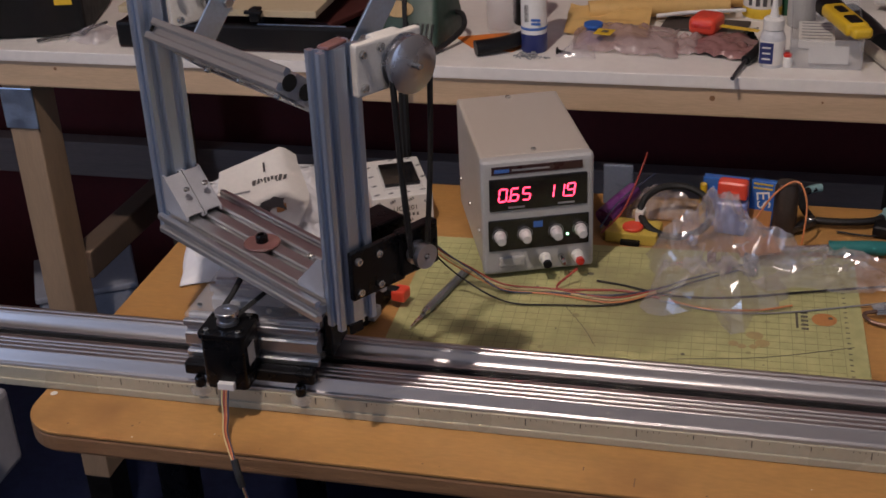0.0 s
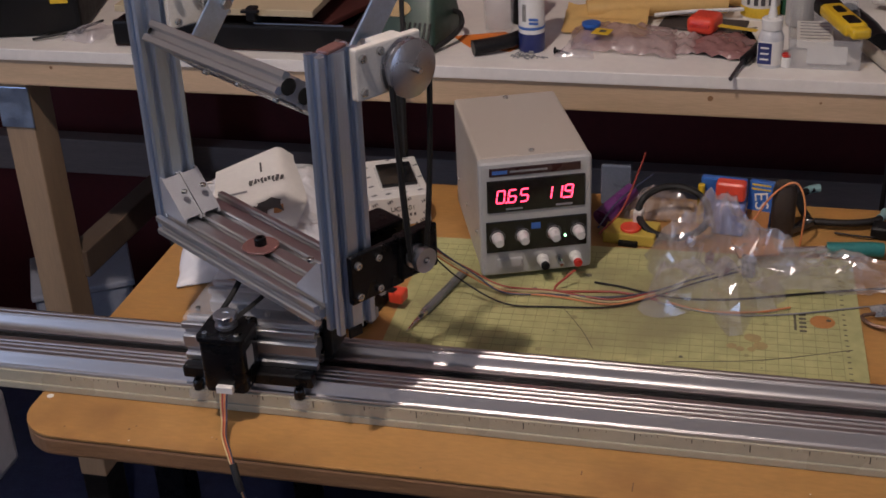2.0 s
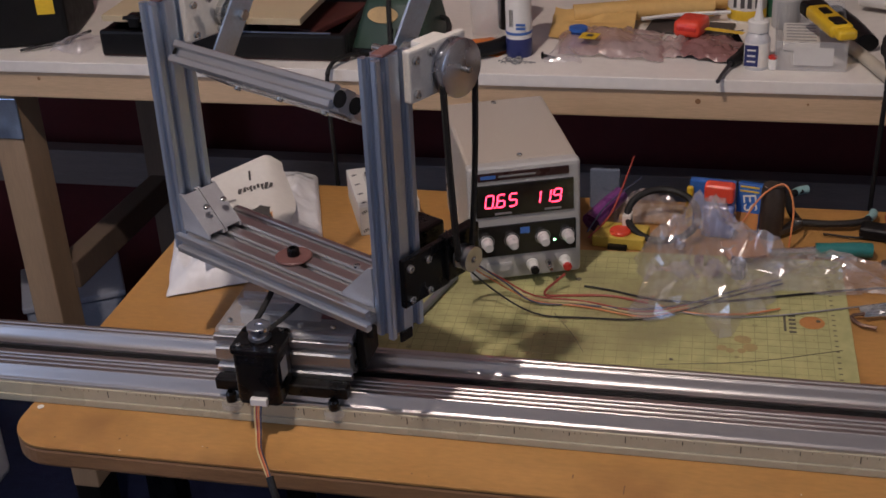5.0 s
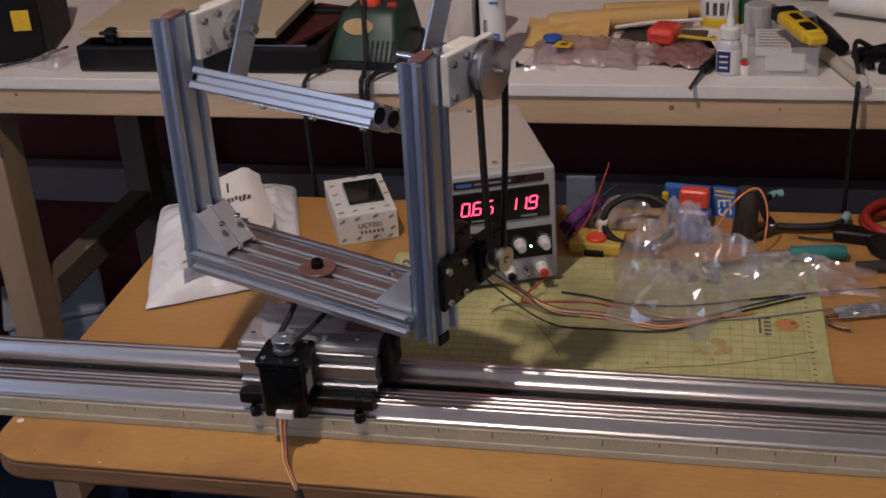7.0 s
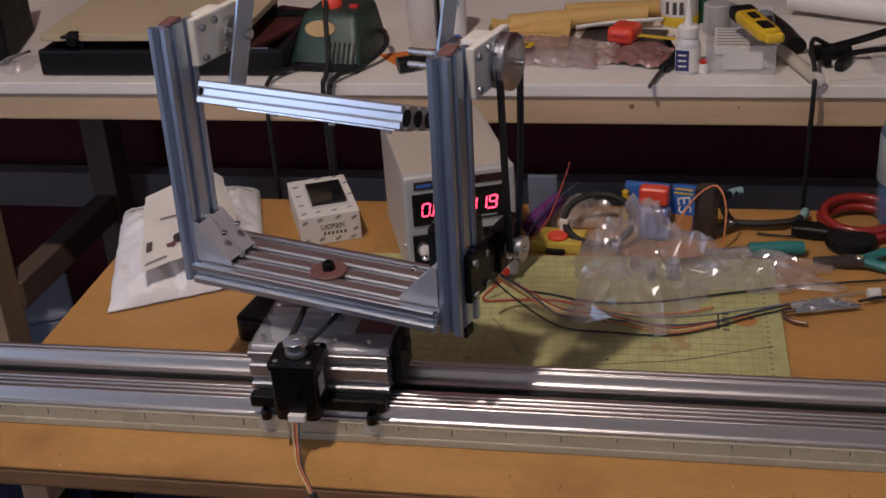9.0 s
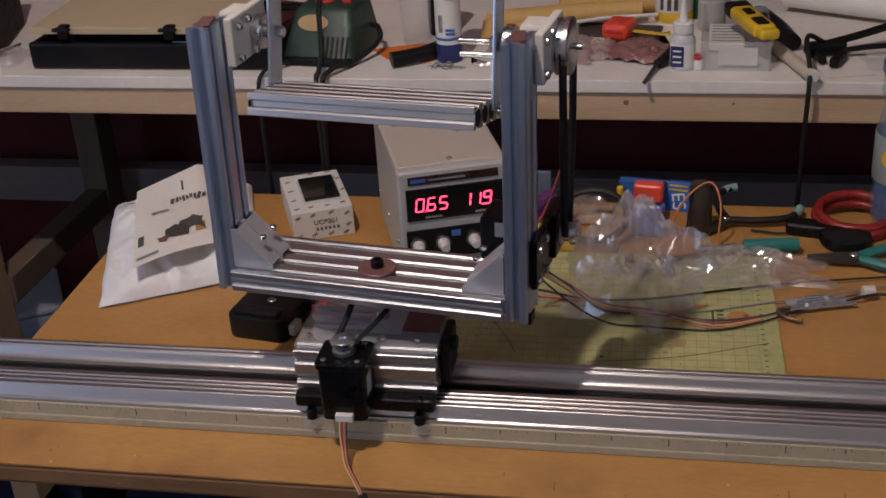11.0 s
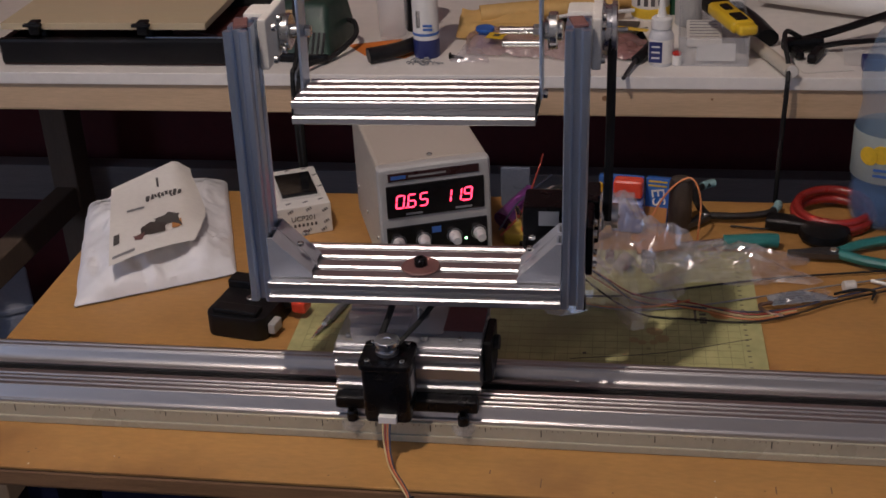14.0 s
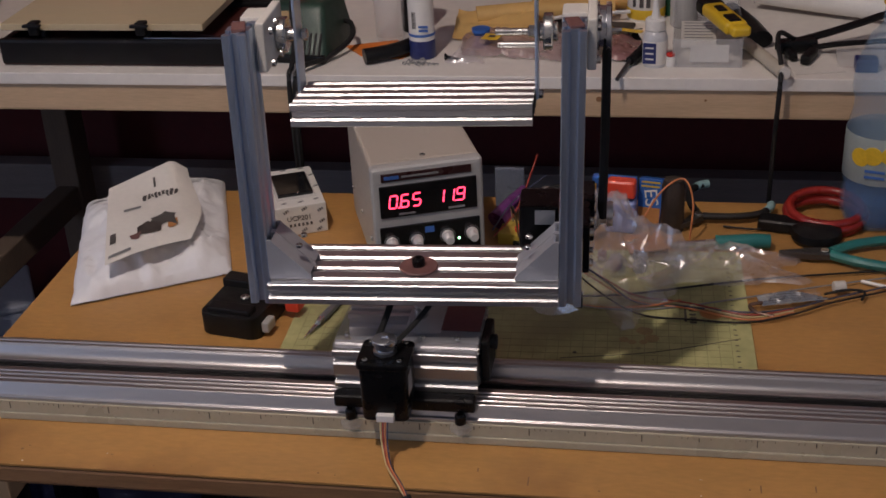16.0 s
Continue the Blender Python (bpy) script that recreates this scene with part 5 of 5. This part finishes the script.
    pb = bag("antistatic_bag", "pink antistatic bag, crumpled", ((-0.045, 0.605), (0.090, 0.580), (-0.055, 0.690), (0.080, 0.690)), film_pink, 0.022, 1)
    part("sticker", box(0.022, 0.022, 0.0006, (-0.006, 0.612, Z + 0.0235), rot=RZ(-12)), yellow_sticker, pb, "yellow warning sticker")
    part("sticker_print", box(0.008, 0.007, 0.0006, (-0.005, 0.6115, Z + 0.0245), rot=RZ(-12)), ink, pb)
    db = bag("antistatic_bag", "dark red antistatic bag with a yellow strip", ((0.098, 0.605), (0.178, 0.578), (0.115, 0.680), (0.195, 0.650)), film_violet, 0.014, 5)
    part("strip", box(0.050, 0.010, 0.0006, (0.160, 0.648, Z + 0.0215), rot=RZ(-20)), yellow_sticker, db, "yellow warning strip")
    bag("film_scrap", "loose scrap of clear film", ((-0.062, 0.575), (-0.015, 0.570), (-0.05, 0.625), (-0.01, 0.62)), film_bag, 0.012, 8)
    bag("film_scrap", "flattened clear film bag", ((0.08, 0.60), (0.115, 0.60), (0.08, 0.665), (0.12, 0.665)), film_pink, 0.010, 12)
    sp = thing("thread_spool", "small blue plastic spool", "spool", at(-0.024, 0.645, 20))
    part("spool", lathe([(0, 0), (0.012, 0), (0.012, 0.004), (0.009, 0.006), (0.009, 0.018), (0.012, 0.020), (0.012, 0.024), (0, 0.024)], seg=24), blue_plastic, sp, "", True)
    part("tag", box(0.008, 0.0008, 0.010, (0.0, -0.0095, 0.011)), psu_front, sp)
    tp = thing("red_tape_reel", "translucent red plastic tape holder", "tape holder", at(0.118, 0.672, -18))
    part("reel", box(0.036, 0.042, 0.022, (0, 0, 0.020), 0.008, 3), red_bright, tp, "", True)
    part("core", box(0.026, 0.002, 0.005, (0, -0.021, 0.021), 0.0008), red_plastic, tp)
    wt = cable("white_stick", "thin white plastic stick on the workbench", [(0.05, 0.72, Z + 0.012), (0.10, 0.735, Z + 0.014), (0.165, 0.75, Z + 0.014)], 0.0028, white_plastic)
    dv = thing("small_screwdriver", "small dark screwdriver over the bench edge", "screwdriver")
    part("handle", tube([(0.170, 0.570, Z + 0.007), (0.180, 0.592, Z + 0.009), (0.190, 0.622, Z + 0.012)], 0.0060, 10), black_plastic, dv, "", True)
    part("shaft", tube([(0.1565, 0.513, Z + 0.004), (0.162, 0.54, Z + 0.0045), (0.170, 0.570, Z + 0.007)], 0.0026, 8), M("dark_steel_shaft", (0.08, 0.08, 0.085), 0.4, 0.7, 0.1, 60), dv, "", True)
    ho = thing("folding_knife", "black folding knife handle", "knife")
    part("handle", tube([(-0.164, 0.572, Z + 0.010), (-0.148, 0.580, Z + 0.011), (-0.125, 0.596, Z + 0.012), (-0.105, 0.618, Z + 0.014)], 0.0115, 12, flat=0.8, taper=(1.1, 0.9)), black_plastic, ho, "", True)
    oc = thing("orange_card", "torn orange card under the knife", "card")
    part("card", prism([(-0.205, 0.640), (-0.175, 0.600), (-0.120, 0.590), (-0.105, 0.622), (-0.140, 0.665)], 0.0008, (0, 0, Z + 0.0004)), orange, oc)
    sw = thing("loose_screw", "single black countersunk screw", "screw")
    part("shank", tube([(-0.062, 0.590, Z + 0.004), (-0.05, 0.586, Z + 0.0035), (-0.038, 0.582, Z + 0.003)], 0.0018, 8, taper=(1.3, 0.5)), black_metal, sw)
    part("head", disc(0.0045, 0.0025, (-0.064, 0.5905, Z + 0.004), "X"), black_metal, sw)
    ch = thing("metal_shavings", "small heap of dark metal swarf", "swarf", kind="stuff")
    rnd = random.Random(2)
    bm = bmesh.new()
    for k in range(26):
        x, y = -0.094 + rnd.gauss(0, 0.009), 0.572 + rnd.gauss(0, 0.006)
        tube([(x, y, Z + 0.001), (x + rnd.uniform(-0.004, 0.004), y + rnd.uniform(-0.003, 0.003), Z + 0.004), (x + rnd.uniform(-0.007, 0.007), y + rnd.uniform(-0.004, 0.004), Z + 0.0015)], 0.0007, 4, 2, bm=bm)
    bm_ob = part("swarf", bm, wire_grey, ch)
    # envelopes, tins, rolls
    en = thing("padded_envelope", "rolled manila padded envelope", "envelope")
    part("roll", tube([(-0.04, 0.722, Z + 0.016), (0.05, 0.742, Z + 0.018), (0.142, 0.760, Z + 0.018)], 0.0165, 16, flat=0.8), manila, en, "rolled manila paper", True)
    part("flap", sheet(16, 10, lambda u, v: Vector((-0.066 + 0.11 * u, 0.665 + 0.07 * v - 0.01 * u, Z + 0.004 + 0.018 * v + 0.006 * noise.noise(Vector((u * 4, v * 4, 1)))))), manila, en, "flat manila flap", True)
    en2 = thing("padded_envelope", "second manila envelope behind", "envelope")
    part("roll", tube([(0.03, 0.785, Z + 0.014), (0.09, 0.795, Z + 0.014), (0.165, 0.800, Z + 0.014)], 0.0145, 14, flat=0.75), manila, en2, "", True)
    dk = thing("dark_leather_strip", "dark brown strip lying flat", "strip")
    part("strip", box(0.11, 0.05, 0.004, (0.115, 0.715, Z + 0.0025), 0.001, rot=RZ(-8)), photo_dark, dk)
    tn = thing("metal_tin", "white and yellow printed metal tin", "tin", at(0.186, 0.770))
    part("can", lathe([(0, 0), (0.0245, 0), (0.0255, 0.002), (0.0255, 0.072), (0.024, 0.075), (0, 0.075)], seg=32), paper, tn, "white printed can", True)
    part("band", lathe([(0.0256, 0.003), (0.0259, 0.0035), (0.0259, 0.016), (0.0256, 0.0165)], seg=32), yellow_sticker, tn, "yellow band", True)
    for k, x in enumerate((-0.015, -0.006, 0.003, 0.012)):
        y = -math.sqrt(0.0259 ** 2 - x * x)
        part("print_bar", box(0.0055, 0.0008, 0.017, (x, y, 0.029), rot=None), ink, tn)
    gj = thing("green_jar", "dark green plastic jar", "jar", at(0.222, 0.79))
    part("jar", lathe([(0, 0), (0.017, 0), (0.018, 0.002), (0.018, 0.07), (0, 0.072)], seg=24), M("green_jar_plastic", (0.02, 0.11, 0.06), 0.4, 0, 0.1, 40), gj, "", True)
    sb = thing("binder_clip", "small black binder clip", "clip", at(0.172, 0.672, 15))
    part("body", prism([(-0.010, 0), (0.010, 0), (0.003, 0.012), (-0.003, 0.012)], 0.016, (0, 0.008, 0), rot=RX90), black_metal, sb)
    part("lever", tube([(-0.004, -0.001, 0.011), (-0.008, -0.010, 0.017), (0.0, -0.014, 0.018), (0.008, -0.010, 0.017), (0.004, -0.001, 0.011)], 0.0012, 6), steel, sb)
    ck = thing("round_lid", "grey round plastic lid", "lid", at(0.236, 0.735))
    part("lid", disc(0.018, 0.040, bev=0.002), psu_front, ck)
    tb = thing("paper_roll", "long white paper roll", "roll")
    part("roll", tube([(0.335, 0.810, Z + 0.024), (0.42, 0.772, Z + 0.022), (0.58, 0.705, Z + 0.020)], 0.0165, 18), white_plastic, tb, "", True)
    bs = thing("black_tool_case", "black plastic tool case at the back of the bench", "case", at(0.37, 0.87, -6))
    part("case", box(0.22, 0.10, 0.075, (0, 0.05, 0.038), 0.010, 3), black_plastic, bs, "", True)
    part("lip", box(0.19, 0.014, 0.012, (0, -0.006, 0.050), 0.004), black_plastic, bs)
    cb = thing("tangled_black_cable", "tangled black cable with a clamp", "cable")
    part("loop", tube([(0.344, 0.545, Z - 0.42), (0.344, 0.535, Z - 0.22), (0.345, 0.524, Z - 0.08), (0.346, 0.515, Z - 0.006), (0.347, 0.535, Z + 0.018), (0.345, 0.570, Z + 0.030), (0.350, 0.60, Z + 0.034), (0.368, 0.62, Z + 0.020)], 0.0030, 8), black_rubber, cb, "black cable hanging over the edge", True)
    part("clamp", box(0.050, 0.020, 0.016, (0.372, 0.622, Z + 0.011), 0.005, 3, RZ(18)), black_plastic, cb)
    part("clamp_jaw", box(0.012, 0.040, 0.012, (0.385, 0.590, Z + 0.008), 0.004, 2, RZ(-22)), black_plastic, cb)
    part("clamp_jaw", box(0.010, 0.034, 0.010, (0.363, 0.600, Z + 0.008), 0.004, 2, RZ(14)), black_plastic, cb)
    part("clamp_arm", tube([(0.37, 0.625, Z + 0.014), (0.42, 0.65, Z + 0.02), (0.49, 0.685, Z + 0.032)], 0.0075, 10, flat=0.6), black_plastic, cb, "", True)
    part("clamp_arm", tube([(0.39, 0.615, Z + 0.010), (0.43, 0.625, Z + 0.012), (0.50, 0.640, Z + 0.012)], 0.0055, 10, flat=0.6), black_plastic, cb, "", True)
    part("tray", box(0.075, 0.045, 0.010, (0.455, 0.590, Z + 0.0052), 0.003, rot=RZ(-4)), clear_box, cb, "clear plastic tray")
    nv = thing("navy_box", "small dark blue box by the bench edge", "box", at(0.448, 0.562))
    part("box", box(0.026, 0.020, 0.016, (0, 0, 0.0082), 0.002), navy, nv)
    gs = thing("glue_stick", "translucent beige glue stick over the bench edge", "glue stick")
    part("stick", tube([(0.313, 0.635, Z + 0.008), (0.330, 0.585, Z + 0.009), (0.350, 0.522, Z + 0.010)], 0.0078, 14), M("beige_glue_plastic", (0.50, 0.45, 0.36), 0.35, 0, 0.06, 40), gs, "", True)
    part("end_face", disc(0.0080, 0.004, (0.3505, 0.5205, Z + 0.010), "Y", 0.001, 18), hdpe, gs, "", True)
    pp = thing("paper_scrap", "white sheet of paper on the bench", "paper")
    part("sheet", box(0.06, 0.075, 0.0006, (0.388, 0.585, Z + 0.0009), rot=RZ(12)), paper, pp)
    gl = thing("drinking_glass", "empty clear drinking glass", "glass", at(-0.150, 0.672))
    part("glass", lathe([(0, 0.002), (0.017, 0.0), (0.019, 0.003), (0.022, 0.085), (0.0205, 0.085), (0.0178, 0.006), (0, 0.006)], seg=32), glass_mat, gl, "", True)
    jr = thing("black_jar", "black jar behind the glass", "jar", at(-0.122, 0.715))
    part("jar", lathe([(0, 0), (0.019, 0), (0.020, 0.002), (0.020, 0.085), (0, 0.086)], seg=24), black_plastic, jr, "", True)
    # the green mini-drill power unit
    dr_ = thing("mini_drill_unit", "dark green and black power tool unit with a red knob", "power tool", at(-0.256, 0.628, -7))
    shell = bmesh.new()
    bmesh.ops.create_cube(shell, size=1.0)
    for v in shell.verts:
        x, y, z = v.co
        v.co = Vector((0.100 * x, 0.120 * y, 0.004)) if z < 0 else Vector((0.076 * x, 0.017 + 0.074 * y, 0.068))
    bmesh.ops.bevel(shell, geom=shell.edges[:], offset=0.009, segments=3, profile=0.6, affect="EDGES")
    part("body", shell, green_tool, dr_, "dark green sloping housing", True)
    part("foot_band", box(0.096, 0.117, 0.012, (0, 0, 0.0064), 0.004), black_plastic, dr_)
    slope = Matrix.Rotation(math.atan2(0.064, 0.040), 4, "X")

    def on_slope(x, k):
        """A point on the sloping front, k from its foot to its top."""
        return (x, -0.060 + 0.040 * k, 0.004 + 0.064 * k)
    part("name_plate", prism([(0.021 * math.cos(q * math.pi / 12), 0.011 * math.sin(q * math.pi / 12)) for q in range(24)], 0.0016, on_slope(-0.010, 0.72), rot=slope), M("dull_gold_plate", (0.42, 0.28, 0.12), 0.5, 0, 0.2, 60), dr_, "dull yellow oval plate")
    for q in range(6):
        part("grille_rib", box(0.0030, 0.0300, 0.0030, on_slope(0.006 + 0.0068 * q, 0.30), 0.0010, rot=slope), black_plastic, dr_)
    part("red_knob", lathe([(0, 0), (0.0135, 0), (0.0135, 0.008), (0.011, 0.012), (0, 0.012)], (-0.008, 0.012, 0.067), 24), red_bright, dr_, "red knob", True)
    part("red_switch", box(0.012, 0.008, 0.005, (0.024, 0.008, 0.0695), 0.001), red_plastic, dr_, "red rocker switch")
    cable("power_cord", "black power cord from the tool unit", [(-0.300, 0.575, Z + 0.006), (-0.312, 0.555, Z + 0.009), (-0.322, 0.530, Z + 0.007), (-0.326, 0.516, Z - 0.02), (-0.326, 0.520, Z - 0.15), (-0.326, 0.53, Z - 0.35)], 0.0030, black_rubber)
    cable("power_cord", "black power cord over the bench edge", [(-0.213, 0.66, Z + 0.030), (-0.196, 0.645, Z + 0.030), (-0.192, 0.62, Z + 0.018), (-0.215, 0.575, Z + 0.006), (-0.236, 0.535, Z + 0.008), (-0.243, 0.516, Z - 0.02), (-0.246, 0.520, Z - 0.20)], 0.0036, black_rubber)
    cable("power_cord", "black power cord lying over the tool unit", [(-0.285, 0.665, Z + 0.095), (-0.270, 0.640, Z + 0.080), (-0.262, 0.600, Z + 0.062), (-0.254, 0.566, Z + 0.020), (-0.250, 0.535, Z + 0.008), (-0.250, 0.516, Z - 0.02), (-0.250, 0.52, Z - 0.25)], 0.0032, black_rubber)
    # low black tray and boards
    tr = thing("black_tray_case", "open low black plastic case", "case", at(-0.480, 0.645, 0))
    part("floor_panel", box(0.34, 0.175, 0.006, (0, 0, 0.0035), 0.002), maroon_ply, tr, "dark red-brown lining")
    for y in (-0.085, 0.085):
        part("side", box(0.34, 0.012, 0.034, (0, y, 0.0195), 0.004), black_plastic, tr)
    for x in (-0.164, 0.164):
        part("side", box(0.012, 0.160, 0.034, (x, 0, 0.018), 0.004), black_plastic, tr)
    part("bright_edge", box(0.12, 0.002, 0.002, (0.09, -0.085, 0.0370)), daylit_steel, tr)
    rb = thing("dark_red_board", "dark red-brown board leaning in the case", "board", at(-0.372, 0.690, 0))
    part("board", box(0.080, 0.17, 0.008, (0, 0, 0.024), 0.002, rot=RZ(-20)), maroon_ply, rb)
    pl = thing("plywood_sheet", "pale plywood sheet held up by black clips", "board", at(-0.505, 0.655, 0))
    part("sheet", box(0.275, 0.22, 0.009, (0, 0.010, 0.053), 0.001, rot=None), plywood, pl)
    for x in (-0.090, 0.056):
        k = part("clip", box(0.014, 0.016, 0.018, (x, -0.100, 0.052), 0.003), black_plastic, pl, "black spring clip")
        part("clip_lever", box(0.024, 0.008, 0.004, (x, -0.108, 0.057), 0.0015), black_plastic, k)
        part("clip_foot", box(0.008, 0.008, 0.048, (x, -0.076, 0.0245), 0.002), black_plastic, k)
    part("support", box(0.25, 0.02, 0.048, (0, 0.100, 0.0245), 0.002), black_plastic, pl)
    bk = thing("black_equipment_box", "black equipment box with a yellow sticker", "box", at(-0.835, 0.650, 14))
    part("box", box(0.20, 0.16, 0.115, (0, 0, 0.058), 0.006), black_matt, bk)
    part("sticker", box(0.024, 0.0008, 0.028, (0.075, -0.0806, 0.060)), yellow_sticker, bk, "yellow sticker")
    cable("loose_lead", "loose dark lead by the equipment box", [(-0.775, 0.560, Z + 0.004), (-0.735, 0.590, Z + 0.006), (-0.70, 0.625, Z + 0.012)], 0.002, black_rubber)
    bag("film_scrap", "clear film scrap beside the black case", ((-0.735, 0.565), (-0.68, 0.555), (-0.72, 0.62), (-0.67, 0.61)), film_bag, 0.020, 17)
    # below the bench
    wc = thing("white_crate", "pale plastic crate on the floor", "crate", Matrix.Translation((-0.985, 0.90, FLOOR)) @ RZ(30))
    part("crate", box(0.17, 0.15, 0.30, (0, 0, 0.151), 0.012, 3), M("pale_blue_plastic", (0.30, 0.33, 0.40), 0.5, 0, 0.1, 20), wc)
    part("lid", box(0.18, 0.16, 0.012, (0, 0, 0.306), 0.004), M("pale_crate_lid", (0.36, 0.38, 0.44), 0.4, 0, 0.1, 20), wc)
    ch2 = thing("drawer_unit", "dark drawer unit with a grey-white upper drawer beside the table", "drawer unit", Matrix.Translation((-0.805, 0.03, FLOOR)))
    part("body", box(0.16, 0.34, 0.42, (-0.01, 0, 0.2105), 0.01), black_plastic, ch2)
    part("drawer", box(0.20, 0.40, 0.11, (0, 0, 0.4755), 0.008), M("grey_white_panel", (0.42, 0.42, 0.44), 0.5, 0, 0.08, 10), ch2, "grey-white drawer")
    bb = thing("dark_box", "dark storage box under the bench", "box", Matrix.Translation((-1.30, 0.62, FLOOR)))
    part("box", box(0.30, 0.30, 0.42, (0, 0, 0.211), 0.008), black_plastic, bb)


bench_things()

# cables across the cutting mat
cable("lead", "black lead across the cutting mat", [(0.03, 0.268, 0.004), (0.06, 0.262, 0.004), (0.11, 0.248, 0.004), (0.17, 0.252, 0.004), (0.25, 0.275, 0.005), (0.33, 0.300, 0.004), (0.45, 0.325, 0.004)], 0.0012, black_rubber)
cable("lead", "dark lead curving across the mat", [(0.10, 0.235, 0.004), (0.16, 0.222, 0.004), (0.22, 0.228, 0.004), (0.30, 0.255, 0.004), (0.38, 0.285, 0.004), (0.50, 0.325, 0.004)], 0.0009, wire_grey)
cable("lead", "thin orange wire across the mat", [(0.11, 0.236, 0.0045), (0.15, 0.224, 0.0045), (0.20, 0.228, 0.0055), (0.235, 0.243, 0.0055)], 0.0011, wire_orange)
cable("lead", "red lead at the power supply terminal", [(0.010, 0.260, 0.022), (-0.01, 0.242, 0.006), (0.02, 0.246, 0.004), (0.06, 0.250, 0.004), (0.10, 0.240, 0.004)], 0.0014, wire_red)


def motor_cable():
    """The tilt motor's slack leads; its origin is at the frame's end of them."""
    c = thing("motor_cable", "loose bundle of coloured motor wires trailing across the mat", "cable")
    for k, mt in enumerate((black_rubber, wire_orange, wire_yellow, wire_red, wire_blue)):
        o = (k - 2) * 0.0072
        low = -0.020 if k in (0, 4) else 0.0
        pts = [(-0.020, -0.040, 0.115), (-0.006 + o * 0.2, -0.008 + o * 0.3, 0.066), (0.028 + o * 0.5, 0.020 + low * 0.6 + o * 0.4, 0.024), (0.066, 0.012 + low + o * 0.8, 0.0062),
               (0.118, 0.000 + low * 0.6 + o + 0.004 * math.sin(k), 0.0045), (0.178, -0.020 + o * 0.7, 0.0046), (0.226, -0.006 + o * 0.4, 0.0050)]
        if k in (0, 4):
            pts += [(0.268, 0.018 + o * 0.3, 0.0045), (0.330, 0.046 + o * 0.3, 0.0045)]
        part("strand", tube(pts, 0.0010, 6), mt, c, "", True)
    return c


trailing = motor_cable()


def motions():
    xs = ((0, -0.2575), (1, -0.2590), (2, -0.2562), (2.5, -0.2523), (3, -0.2482), (3.5, -0.2415), (4, -0.2322), (6.5, -0.1811), (7, -0.1682), (7.5, -0.1556), (8, -0.1430),
          (8.5, -0.1310), (9, -0.1185), (11.5, -0.0558), (12, -0.0444), (12.5, -0.0348), (13, -0.0265), (13.5, -0.0196), (14, -0.0140), (14.5, -0.0098), (15, -0.0072), (15.5, -0.0064), (16, -0.0064))
    walk(slider, [(t, pose(BASE.x + SIZE * x, BASE.y, BASE.z)) for t, x in xs])
    pans = ((0, -34.5), (2, -34.5), (2.5, -34.0), (3, -33.4), (3.5, -32.4), (4, -31.1), (6.5, -25.0), (7, -23.6), (7.5, -22.0), (8, -20.4), (8.5, -18.7), (9, -16.9),
            (11.5, -6.0), (12, -4.1), (12.5, -2.4), (13, -0.9), (13.5, 0.1), (14, 0.9), (14.5, 1.6), (15, 2.4), (15.5, 2.8), (16, 2.8))
    lead_rows = []
    for i in range(17):
        x = float(np.interp(i, [q[0] for q in xs], [q[1] for q in xs]))
        lead_rows.append((i, pose(x + 0.130, float(np.interp(i, (4, 9, 14), (0.210, 0.208, 0.228))), 0, 0, 0, float(np.interp(i, (0, 2, 4, 9, 14), (12, 12, 10, 2, 2))))))
    walk(trailing, lead_rows)
    walk(turning, [(t, pose(0, AXIS_Y * SIZE, 0, 0, 0, a)) for t, a in pans])
    tilts = ((0, 39.0), (2.5, 39.0), (3, 38.8), (4, 37.6), (6.5, 29.0), (8, 25.4), (9, 22.4), (11.5, 10.5), (12.5, 8.0), (13, 7.0), (14.5, 6.0), (16, 6.0))
    for ob in tilting:
        walk(ob, [(t, pose(0, SHAFT[0] * SIZE, SHAFT[1] * SIZE, -a, 0, 0)) for t, a in tilts])


motions()
